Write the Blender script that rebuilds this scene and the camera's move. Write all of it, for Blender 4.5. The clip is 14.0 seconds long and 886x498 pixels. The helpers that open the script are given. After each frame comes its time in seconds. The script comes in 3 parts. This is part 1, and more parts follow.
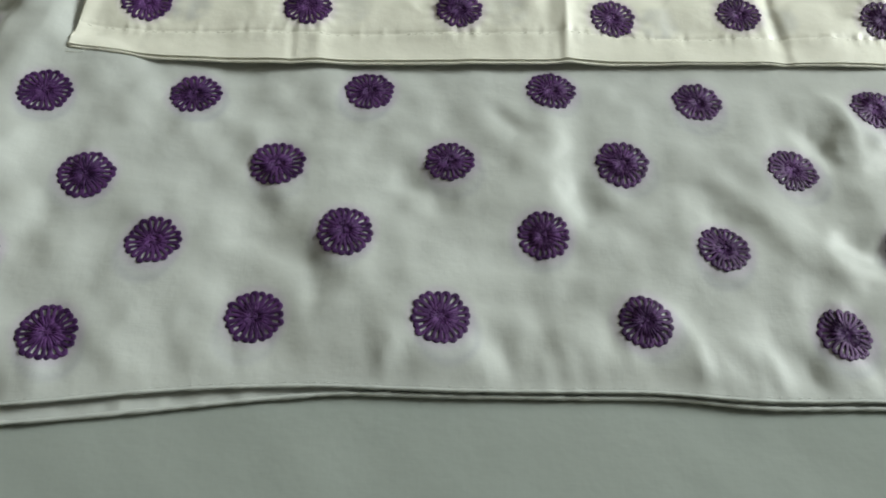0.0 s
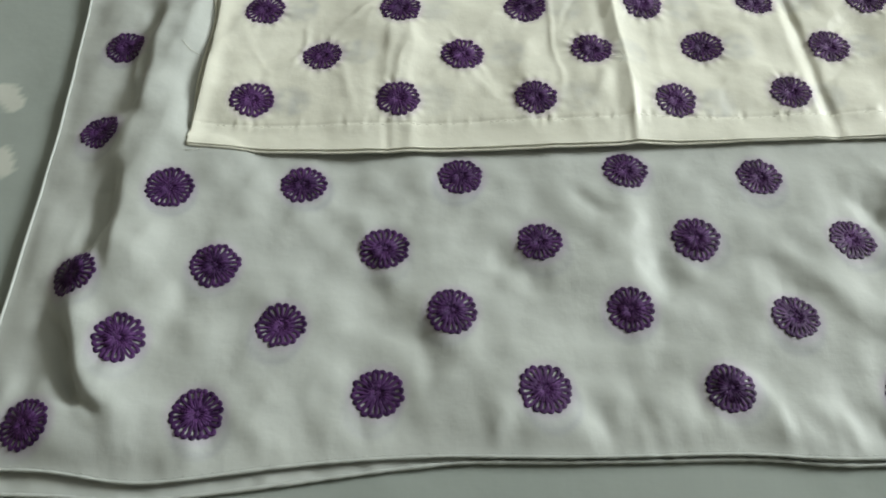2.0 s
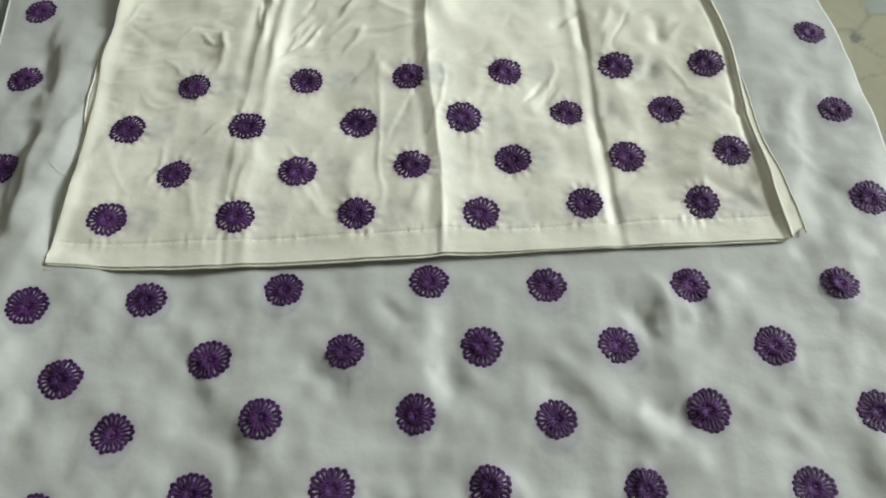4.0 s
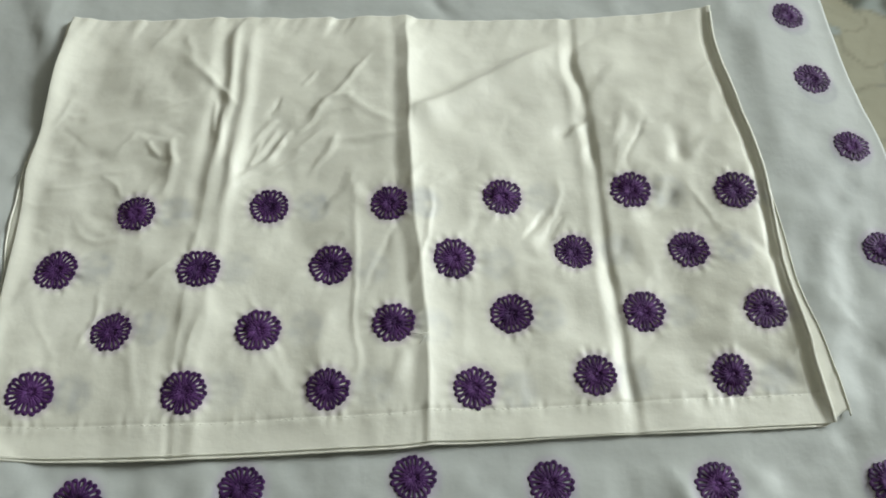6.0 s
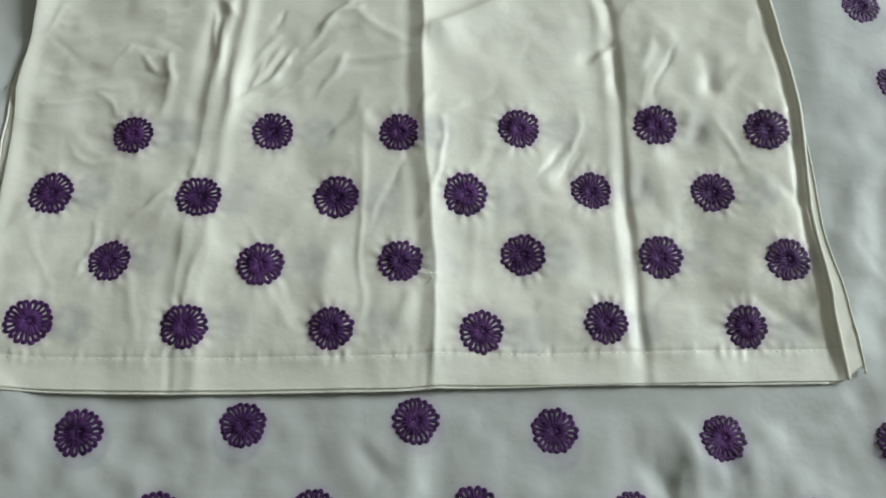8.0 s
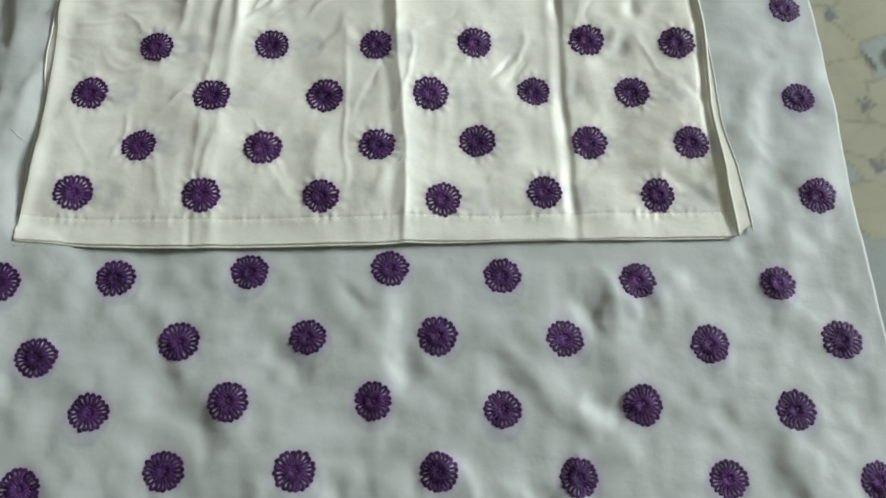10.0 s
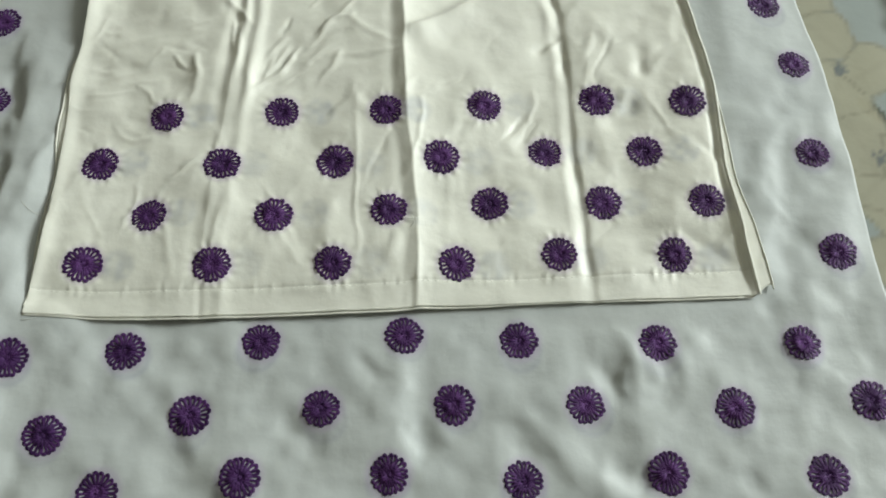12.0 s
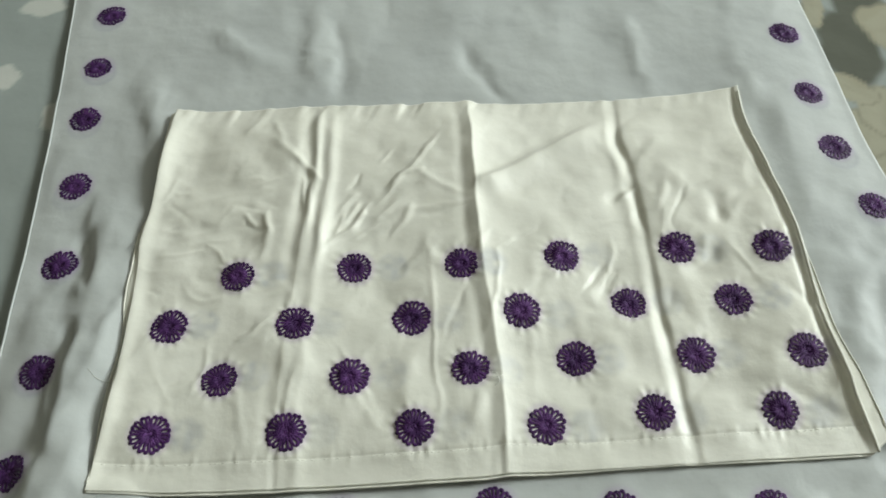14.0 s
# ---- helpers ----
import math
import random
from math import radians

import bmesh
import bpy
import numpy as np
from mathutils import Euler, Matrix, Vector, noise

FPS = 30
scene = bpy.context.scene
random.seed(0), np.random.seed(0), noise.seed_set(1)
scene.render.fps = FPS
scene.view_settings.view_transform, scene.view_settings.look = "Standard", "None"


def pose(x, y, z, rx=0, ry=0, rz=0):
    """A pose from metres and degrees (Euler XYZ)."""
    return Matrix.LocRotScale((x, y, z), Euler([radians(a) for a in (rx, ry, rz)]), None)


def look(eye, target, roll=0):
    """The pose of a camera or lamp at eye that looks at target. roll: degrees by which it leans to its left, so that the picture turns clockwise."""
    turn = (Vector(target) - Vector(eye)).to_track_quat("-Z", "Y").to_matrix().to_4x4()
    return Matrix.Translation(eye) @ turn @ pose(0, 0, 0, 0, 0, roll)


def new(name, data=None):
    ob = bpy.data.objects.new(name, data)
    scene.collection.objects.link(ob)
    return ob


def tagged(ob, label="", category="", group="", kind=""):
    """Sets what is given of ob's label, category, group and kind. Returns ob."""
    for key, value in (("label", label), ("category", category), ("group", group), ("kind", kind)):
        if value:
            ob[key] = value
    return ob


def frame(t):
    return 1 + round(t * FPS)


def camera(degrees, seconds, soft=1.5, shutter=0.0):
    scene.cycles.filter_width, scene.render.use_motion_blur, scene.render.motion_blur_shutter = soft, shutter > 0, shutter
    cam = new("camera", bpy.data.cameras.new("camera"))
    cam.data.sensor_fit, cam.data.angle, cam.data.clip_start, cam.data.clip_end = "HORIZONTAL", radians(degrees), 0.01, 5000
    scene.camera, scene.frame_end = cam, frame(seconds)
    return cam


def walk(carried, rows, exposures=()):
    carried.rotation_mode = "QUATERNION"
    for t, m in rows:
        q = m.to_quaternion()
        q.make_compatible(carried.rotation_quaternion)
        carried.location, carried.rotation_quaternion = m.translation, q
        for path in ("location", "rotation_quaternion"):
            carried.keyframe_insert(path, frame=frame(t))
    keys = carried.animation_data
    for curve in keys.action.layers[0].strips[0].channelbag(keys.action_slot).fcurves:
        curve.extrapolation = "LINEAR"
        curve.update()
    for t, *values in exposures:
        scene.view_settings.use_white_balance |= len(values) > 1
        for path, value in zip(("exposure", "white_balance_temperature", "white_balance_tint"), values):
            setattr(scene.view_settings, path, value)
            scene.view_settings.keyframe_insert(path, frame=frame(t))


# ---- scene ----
cam = camera(58.1, 14.0, soft=1.9)
PATH = [
    (0, (0.033, 0.011, 0.391), (0.029, 1.046, -1.32), 2.9),
    (0.5, (0.002, 0.018, 0.396), (-0.008, 1.091, -1.292), 2.9),
    (1, (-0.037, 0.028, 0.397), (-0.041, 1.101, -1.29), 3.3),
    (1.5, (-0.048, 0.025, 0.415), (-0.061, 1.096, -1.275), 2.4),
    (2, (-0.023, 0.017, 0.453), (-0.052, 1.082, -1.24), -0.0),
    (2.5, (0.024, 0.016, 0.482), (-0.015, 1.085, -1.208), -1.1),
    (3, (0.093, 0.03, 0.511), (0.045, 1.094, -1.181), -1.6),
    (3.2, (0.118, 0.031, 0.524), (0.069, 1.099, -1.166), -1.7),
    (5.3, (0.122, 0.171, 0.594), (0.105, 1.144, -1.153), -1.2),
    (5.5, (0.112, 0.193, 0.59), (0.106, 1.173, -1.154), -1.0),
    (6, (0.111, 0.254, 0.561), (0.121, 1.178, -1.213), 1.4),
    (6.5, (0.098, 0.331, 0.49), (0.094, 1.118, -1.348), 1.8),
    (7, (0.096, 0.366, 0.447), (0.078, 1.04, -1.436), 0.6),
    (7.5, (0.101, 0.365, 0.485), (0.083, 0.995, -1.413), 0.6),
    (8, (0.11, 0.3, 0.554), (0.104, 0.956, -1.335), 2.3),
    (8.5, (0.108, 0.234, 0.599), (0.113, 0.903, -1.286), 3.7),
    (9, (0.121, 0.182, 0.62), (0.121, 0.88, -1.254), 3.3),
    (9.2, (0.125, 0.169, 0.624), (0.127, 0.871, -1.249), 3.4),
    (11.3, (0.132, 0.148, 0.651), (0.192, 0.815, -1.234), 6.1),
    (11.5, (0.128, 0.153, 0.649), (0.172, 0.849, -1.225), 4.7),
    (12, (0.126, 0.167, 0.632), (0.126, 0.978, -1.196), 1.3),
    (12.5, (0.124, 0.191, 0.61), (0.091, 1.092, -1.175), -1.1),
    (13, (0.105, 0.202, 0.607), (0.06, 1.19, -1.132), -2.4),
    (13.5, (0.08, 0.198, 0.61), (0.042, 1.264, -1.082), -2.3),
    (14, (0.072, 0.194, 0.613), (0.024, 1.306, -1.049), -2.3),
]
EXPOSURES = [(0, 0.05, 6500, 10), (1.5, 0.05, 6500, 10), (3.0, -0.03, 6550, 11), (5.5, -0.08, 6450, 11), (7.0, -0.34, 6300, 11), (8.0, -0.31, 6200, 11), (9.0, -0.18, 6100, 12), (11.5, -0.05, 6400, 10), (14, -0.08, 6400, 10)]
walk(cam, [(t, look(eye, target, roll)) for t, eye, target, roll in PATH], EXPOSURES)

# ---- world, window light ----
world = bpy.data.worlds.new("sky")
scene.world = world
world.use_nodes = True
sky = world.node_tree.nodes.new("ShaderNodeTexSky")
sky.sky_type, sky.sun_disc = "NISHITA", False
sky.sun_elevation, sky.sun_rotation = radians(40), radians(110)
world.node_tree.links.new(sky.outputs[0], world.node_tree.nodes["Background"].inputs[0])
world.node_tree.nodes["Background"].inputs[1].default_value = 0.1

# the window is in the wall at +x; its daylight enters through this opening
WIN_X, WIN_Y, WIN_Z, WIN_W, WIN_H = 5.2, 2.6, 2.9, 2.5, 2.0
lamp_data = bpy.data.lights.new("window_daylight", "AREA")
lamp_data.shape, lamp_data.size, lamp_data.size_y = "RECTANGLE", WIN_W - 0.08, WIN_H - 0.08
lamp_data.energy, lamp_data.color = 595.0, (0.94, 1.0, 0.955)
lamp = new("window_daylight", lamp_data)
lamp.matrix_world = look((WIN_X - 0.03, WIN_Y, WIN_Z), (WIN_X - 1.03, WIN_Y, WIN_Z))


# ---- materials ----
def material(name):
    m = bpy.data.materials.new(name)
    m.use_nodes = True
    t = m.node_tree
    return m, t, t.nodes["Principled BSDF"]


def node(tree, kind, **values):
    n = tree.nodes.new(kind)
    for key, value in values.items():
        n.inputs[key].default_value = value
    return n


def place_coords(tree, scale=(1, 1, 1)):
    geo = tree.nodes.new("ShaderNodeNewGeometry")
    mapping = tree.nodes.new("ShaderNodeMapping")
    mapping.inputs["Scale"].default_value = scale
    tree.links.new(geo.outputs["Position"], mapping.inputs["Vector"])
    return mapping.outputs[0]


def mix_color(tree, factor, a, b):
    n = tree.nodes.new("ShaderNodeMix")
    n.data_type = "RGBA"
    for socket, value in ((n.inputs[0], factor), (n.inputs[6], a), (n.inputs[7], b)):
        if hasattr(value, "is_linked"):
            tree.links.new(value, socket)
        else:
            socket.default_value = value
    return n.outputs[2]


def ramp(tree, value, lo, hi, to_lo=0.0, to_hi=1.0):
    n = tree.nodes.new("ShaderNodeMapRange")
    tree.links.new(value, n.inputs[0])
    for i, v in enumerate((lo, hi, to_lo, to_hi), 1):
        n.inputs[i].default_value = v
    return n.outputs[0]


def fabric(name, base, other, rough, sheen, dyes=(), weave=0.12, thin=0.15, slub=260, relief=0.12, gloss=0.35):
    """Woven cloth: soft cloudy colour, fine slubs along both threads, crease-sized relief, and the dyes held by the mesh."""
    m, t, p = material(name)
    cloud = node(t, "ShaderNodeTexNoise", Scale=9.0, Detail=4.0)
    t.links.new(place_coords(t), cloud.inputs["Vector"])
    colour = mix_color(t, ramp(t, cloud.outputs[0], 0.3, 0.7), (*base, 1), (*other, 1))
    warp = node(t, "ShaderNodeTexNoise", Scale=1.0, Detail=2.0)
    t.links.new(place_coords(t, (slub * 5, slub * 0.5, slub)), warp.inputs["Vector"])
    weft = node(t, "ShaderNodeTexNoise", Scale=1.0, Detail=2.0)
    t.links.new(place_coords(t, (slub * 0.5, slub * 5, slub)), weft.inputs["Vector"])
    both = t.nodes.new("ShaderNodeMath")
    both.operation = "ADD"
    t.links.new(warp.outputs[0], both.inputs[0])
    t.links.new(weft.outputs[0], both.inputs[1])
    colour = mix_color(t, ramp(t, both.outputs[0], 0.7, 1.3, 0.0, 0.06), colour, tuple(c * 0.6 for c in base) + (1,))
    for attribute, tint in dyes:
        a = t.nodes.new("ShaderNodeAttribute")
        a.attribute_name = attribute
        colour = mix_color(t, a.outputs["Fac"], colour, (*tint, 1))
    t.links.new(colour, p.inputs["Base Color"])
    crumple = node(t, "ShaderNodeTexNoise", Scale=55.0, Detail=3.0)
    t.links.new(place_coords(t), crumple.inputs["Vector"])
    bump1 = node(t, "ShaderNodeBump", Strength=relief, Distance=0.004)
    t.links.new(crumple.outputs[0], bump1.inputs["Height"])
    bump = node(t, "ShaderNodeBump", Strength=weave, Distance=0.0004)
    t.links.new(both.outputs[0], bump.inputs["Height"])
    t.links.new(bump1.outputs[0], bump.inputs["Normal"])
    t.links.new(bump.outputs[0], p.inputs["Normal"])
    t.links.new(ramp(t, cloud.outputs[0], 0.3, 0.7, rough - 0.05, rough + 0.08), p.inputs["Roughness"])
    p.inputs["Sheen Weight"].default_value = sheen
    p.inputs["Sheen Roughness"].default_value = 0.4
    p.inputs["Specular IOR Level"].default_value = gloss
    if thin:
        soft = t.nodes.new("ShaderNodeBsdfTranslucent")
        t.links.new(colour, soft.inputs["Color"])
        both_sides = t.nodes.new("ShaderNodeMixShader")
        both_sides.inputs[0].default_value = thin
        t.links.new(p.outputs[0], both_sides.inputs[1])
        t.links.new(soft.outputs[0], both_sides.inputs[2])
        t.links.new(both_sides.outputs[0], t.nodes["Material Output"].inputs["Surface"])
    return m


def thread(name, dark, light, rough=0.42, strands=0.5):
    """Stranded embroidery floss: a sheen along the strands, each stitch a shade of its own."""
    m, t, p = material(name)
    info = t.nodes.new("ShaderNodeObjectInfo")
    strand = node(t, "ShaderNodeTexNoise", Scale=900.0, Detail=2.0)
    t.links.new(place_coords(t), strand.inputs["Vector"])
    island = t.nodes.new("ShaderNodeNewGeometry")
    both = t.nodes.new("ShaderNodeMath")
    both.operation = "ADD"
    t.links.new(info.outputs["Random"], both.inputs[0])
    t.links.new(island.outputs["Random Per Island"], both.inputs[1])
    colour = mix_color(t, ramp(t, both.outputs[0], 0.2, 1.9), (*dark, 1), (*light, 1))
    colour = mix_color(t, ramp(t, strand.outputs[0], 0.4, 0.7, 0.0, strands), colour, tuple(c * 0.55 for c in dark) + (1,))
    t.links.new(colour, p.inputs["Base Color"])
    bump = node(t, "ShaderNodeBump", Strength=0.5, Distance=0.0005)
    t.links.new(strand.outputs[0], bump.inputs["Height"])
    t.links.new(bump.outputs[0], p.inputs["Normal"])
    p.inputs["Roughness"].default_value = rough
    p.inputs["Specular IOR Level"].default_value = 0.28
    p.inputs["Specular Tint"].default_value = (0.92, 0.72, 1.0, 1)
    return m


def plaster(name, base, rough=0.8, scale=30):
    m, t, p = material(name)
    n = node(t, "ShaderNodeTexNoise", Scale=scale, Detail=5.0)
    t.links.new(place_coords(t), n.inputs["Vector"])
    t.links.new(mix_color(t, n.outputs[0], tuple(c * 0.9 for c in base) + (1,), (*base, 1)), p.inputs["Base Color"])
    bump = node(t, "ShaderNodeBump", Strength=0.15, Distance=0.003)
    t.links.new(n.outputs[0], bump.inputs["Height"])
    t.links.new(bump.outputs[0], p.inputs["Normal"])
    p.inputs["Roughness"].default_value = rough
    return m


SHAWL = fabric("white_cotton_shawl", (0.555, 0.586, 0.573), (0.50, 0.53, 0.522), 0.52, 0.15,
               (("trace", (0.36, 0.375, 0.43)), ("dye_bleed", (0.42, 0.30, 0.50))), relief=0.2)
CREAM = fabric("cream_satin_cotton", (0.85, 0.85, 0.77), (0.80, 0.80, 0.715), 0.46, 0.25,
               (("trace", (0.52, 0.54, 0.55)), ("dye_bleed", (0.42, 0.30, 0.50))), weave=0.10, relief=0.2, gloss=0.5)
# the dark olive dye is leaf print plus shade painted at the far right
SHEET = fabric("grey_bed_linen", (0.30, 0.335, 0.32), (0.27, 0.305, 0.29), 0.7, 0.1,
               (("print", (0.60, 0.61, 0.56)), ("leaf_and_shade", (0.075, 0.078, 0.055)), ("bloom", (0.335, 0.322, 0.235)), ("outline", (0.20, 0.195, 0.145)), ("stamen", (0.10, 0.12, 0.14))), weave=0.06, thin=0, slub=180, gloss=0.15)
PURPLE = thread("purple_floss", (0.024, 0.0074, 0.044), (0.116, 0.042, 0.172), 0.5)
SATIN = thread("violet_satin_stitch", (0.025, 0.0076, 0.046), (0.120, 0.044, 0.176), 0.55, 0.5)
WHITE_THREAD = thread("white_sewing_thread", (0.70, 0.72, 0.66), (0.82, 0.83, 0.78), 0.6, 0.1)
WALL = plaster("wall_paint", (0.22, 0.20, 0.155))
CEILING = plaster("ceiling_paint", (0.34, 0.33, 0.30))
FLOOR = plaster("floor_cement", (0.17, 0.16, 0.145), 0.5, 12)
FRAME = plaster("white_window_paint", (0.75, 0.75, 0.72), 0.4)
TICKING = plaster("mattress_ticking", (0.55, 0.55, 0.52), 0.85, 80)
GLASS, _t, _p = material("window_glass")
_p.inputs["Transmission Weight"].default_value = 1.0
_p.inputs["Roughness"].default_value = 0.02


# ---- mesh helpers ----
def part(name, bm, mat, parent=None, label=""):
    """Links a bmesh as one mesh object, under parent if given."""
    me = bpy.data.meshes.new(name)
    bm.to_mesh(me)
    bm.free()
    me.materials.append(mat)
    for f in me.polygons:
        f.use_smooth = True
    ob = new(name, me)
    ob.parent = parent
    return tagged(ob, label)


def thing(name, label, category, at=(0, 0, 0), group="", kind=""):
    ob = new(name)
    ob.location = at
    ob.empty_display_size = 0.05
    return tagged(ob, label, category, group, kind)


def box(bm, lo, hi, bevel=0.0):
    made = bmesh.ops.create_cube(bm, size=1)["verts"]
    lo, hi = Vector(lo), Vector(hi)
    for v in made:
        v.co = Vector([lo[i] + (v.co[i] + 0.5) * (hi[i] - lo[i]) for i in range(3)])
    if bevel:
        edges = list({e for v in made for e in v.link_edges})
        bmesh.ops.bevel(bm, geom=edges, offset=bevel, segments=3, affect="EDGES", profile=0.5)


def sheet_mesh(name, X, Y, Z, mat, parent=None, label="", thickness=0.0, fields=None):
    """A cloth surface from grids of places (rows along y), with the given fields held at its vertices."""
    ny, nx = X.shape
    me = bpy.data.meshes.new(name)
    co = np.stack([X, Y, Z], -1).reshape(-1, 3)
    i = (np.arange(ny - 1)[:, None] * nx + np.arange(nx - 1)).ravel()
    faces = np.stack([i, i + 1, i + nx + 1, i + nx], -1)
    me.from_pydata(co.tolist(), [], faces.tolist())
    for key, field in (fields or {}).items():
        me.attributes.new(key, "FLOAT", "POINT").data.foreach_set("value", np.ascontiguousarray(field.ravel(), dtype=np.float32))
    me.polygons.foreach_set("use_smooth", np.ones(len(me.polygons), dtype=bool))
    me.materials.append(mat)
    ob = new(name, me)
    ob.parent = parent
    if thickness:
        s = ob.modifiers.new("thickness", "SOLIDIFY")
        s.thickness, s.offset = thickness, -1
    return tagged(ob, label)


def tube(bm, points, radius, sides=5, closed=False):
    """A round strand along points."""
    rings, n = [], len(points)
    for k, p in enumerate(points):
        a = points[(k - 1) % n] if closed or k else p
        b = points[(k + 1) % n] if closed or k < n - 1 else p
        d = (Vector(b) - Vector(a)).normalized()
        s = d.cross(Vector((0, 0, 1)))
        s = s.normalized() if s.length > 1e-6 else Vector((1, 0, 0))
        u = s.cross(d)
        r = radius[k] if isinstance(radius, (list, tuple)) else radius
        rings.append([bm.verts.new(Vector(p) + (s * math.cos(2 * math.pi * j / sides) + u * math.sin(2 * math.pi * j / sides)) * r) for j in range(sides)])
    for k in range(n if closed else n - 1):
        a, b = rings[k], rings[(k + 1) % n]
        for j in range(sides):
            bm.faces.new((a[j], a[(j + 1) % sides], b[(j + 1) % sides], b[j]))
    if not closed:
        bm.faces.new(rings[0][::-1])
        bm.faces.new(rings[-1])


LATTICE = np.random.RandomState(7).rand(6, 128, 128)


def value_noise(x, y, size, layer=0):
    """Smooth noise from -1 to 1 with lumps of about that size."""
    x, y = np.asarray(x) / size + 50, np.asarray(y) / size + 50
    xi, yi = np.floor(x).astype(int), np.floor(y).astype(int)
    fx, fy = x - xi, y - yi
    fx, fy = fx ** 3 * (fx * (6 * fx - 15) + 10), fy ** 3 * (fy * (6 * fy - 15) + 10)
    g = LATTICE[layer]
    a, b = g[yi % 128, xi % 128], g[yi % 128, (xi + 1) % 128]
    c, d = g[(yi + 1) % 128, xi % 128], g[(yi + 1) % 128, (xi + 1) % 128]
    return 2 * ((a + (b - a) * fx) * (1 - fy) + (c + (d - c) * fx) * fy) - 1


def step(v, lo, hi):
    v = np.clip((v - lo) / (hi - lo), 0, 1)
    return v * v * (3 - 2 * v)


def wander(x, y, size, far, layer):
    """The same places shifted about, so that what is laid out straight runs unevenly."""
    return x + far * value_noise(x, y, size, layer), y + far * value_noise(x + 3.7, y + 1.3, size, layer)


def creases(x, y, rows, loose=1.0):
    """Ridges (or dents, where the height is minus) along short lines, dying away at both ends."""
    x, y = wander(*wander(x, y, 0.030, 0.006 * loose, 1), 0.009, 0.0015 * loose, 2)
    z = np.zeros_like(x)
    for x0, y0, x1, y1, height, width in rows:
        dx, dy = x1 - x0, y1 - y0
        long = math.hypot(dx, dy)
        along = ((x - x0) * dx + (y - y0) * dy) / long - long / 2
        d = ((x - x0) * dy - (y - y0) * dx) / long
        z += height * np.exp(-(d / width) ** 2) * np.exp(-(along / (0.55 * long + 0.5 * width)) ** 4)
    return z


def scattered_creases(seed, count, xs, ys, turns, longs, widths, heights):
    """Rows for creases() strewn over an area, running within a range of directions (degrees)."""
    rng = random.Random(seed)
    rows = []
    for _ in range(count):
        x, y, turn, long = rng.uniform(*xs), rng.uniform(*ys), radians(rng.uniform(*turns)), rng.uniform(*longs)
        dx, dy = long / 2 * math.cos(turn), long / 2 * math.sin(turn)
        rows.append((x - dx, y - dy, x + dx, y + dy, rng.choice((1, 1, -1)) * rng.uniform(*heights), rng.uniform(*widths)))
    return rows


def curve(points):
    """A function through points given as (at, value), for the run of an edge or a fold; softened between the points."""
    at, value = zip(*sorted(points))
    fine = np.linspace(at[0], at[-1], 241)
    v = np.interp(fine, at, value)
    k = np.hanning(15)
    k /= k.sum()
    pad = np.concatenate([2 * v[0] - v[7:0:-1], v, 2 * v[-1] - v[-2:-9:-1]])
    v = np.convolve(pad, k, "valid")
    return lambda q: np.interp(q, fine, v)


# ---- where the cloths' edges and folds run ----
shawl_left = curve([(0.10, -0.306), (0.25, -0.309), (0.36, -0.313), (0.43, -0.318), (0.49, -0.324), (0.58, -0.332), (0.66, -0.341), (0.75, -0.352), (0.86, -0.368), (0.95, -0.382), (1.35, -0.434)])
shawl_right = curve([(0.10, 0.525), (0.28, 0.509), (0.37, 0.502), (0.50, 0.495), (0.585, 0.492), (0.66, 0.486), (0.72, 0.475), (0.83, 0.468), (0.94, 0.458), (1.35, 0.43)])
shawl_front = curve([(-0.45, 0.144), (-0.25, 0.144), (-0.208, 0.138), (-0.184, 0.139), (-0.15, 0.145), (-0.113, 0.151), (-0.07, 0.156), (-0.026, 0.159), (0.05, 0.160), (0.145, 0.165), (0.20, 0.163), (0.265, 0.167), (0.55, 0.172)])
under_front = curve([(-0.45, 0.130), (-0.24, 0.131), (-0.214, 0.129), (-0.18, 0.131), (-0.141, 0.137), (-0.11, 0.142), (-0.069, 0.149), (-0.017, 0.1565), (0.05, 0.158), (0.158, 0.163), (0.201, 0.160), (0.265, 0.164), (0.55, 0.169)])
panel_left = curve([(0.36, -0.214), (0.433, -0.213), (0.504, -0.214), (0.60, -0.223), (0.642, -0.222), (0.80, -0.221)])
panel_right = curve([(0.36, 0.396), (0.41, 0.392), (0.435, 0.388), (0.45, 0.3845), (0.487, 0.3785), (0.52, 0.375), (0.57, 0.375), (0.61, 0.3735), (0.64, 0.370), (0.676, 0.3645), (0.715, 0.357), (0.757, 0.354), (0.792, 0.356), (0.83, 0.357)])
back_right = curve([(0.36, 0.412), (0.418, 0.404), (0.447, 0.400), (0.476, 0.396), (0.499, 0.3895), (0.52, 0.3855), (0.565, 0.383), (0.606, 0.379), (0.642, 0.3755), (0.69, 0.365), (0.747, 0.3555), (0.83, 0.357)])
panel_front = curve([(-0.24, 0.375), (-0.15, 0.375), (-0.07, 0.378), (0.01, 0.383), (0.09, 0.388), (0.106, 0.391), (0.171, 0.394), (0.253, 0.3995), (0.355, 0.406), (0.42, 0.410)])
panel_top = curve([(-0.25, 0.767), (-0.075, 0.771), (0.079, 0.774), (0.227, 0.781), (0.356, 0.793), (0.42, 0.798)])
fold_a = curve([(0.36, -0.072), (0.424, -0.075), (0.493, -0.078), (0.56, -0.074), (0.62, -0.074), (0.668, -0.069), (0.80, -0.076)])
fold_b = curve([(0.36, 0.106), (0.434, 0.106), (0.493, 0.101), (0.559, 0.093), (0.656, 0.085), (0.80, 0.078)])
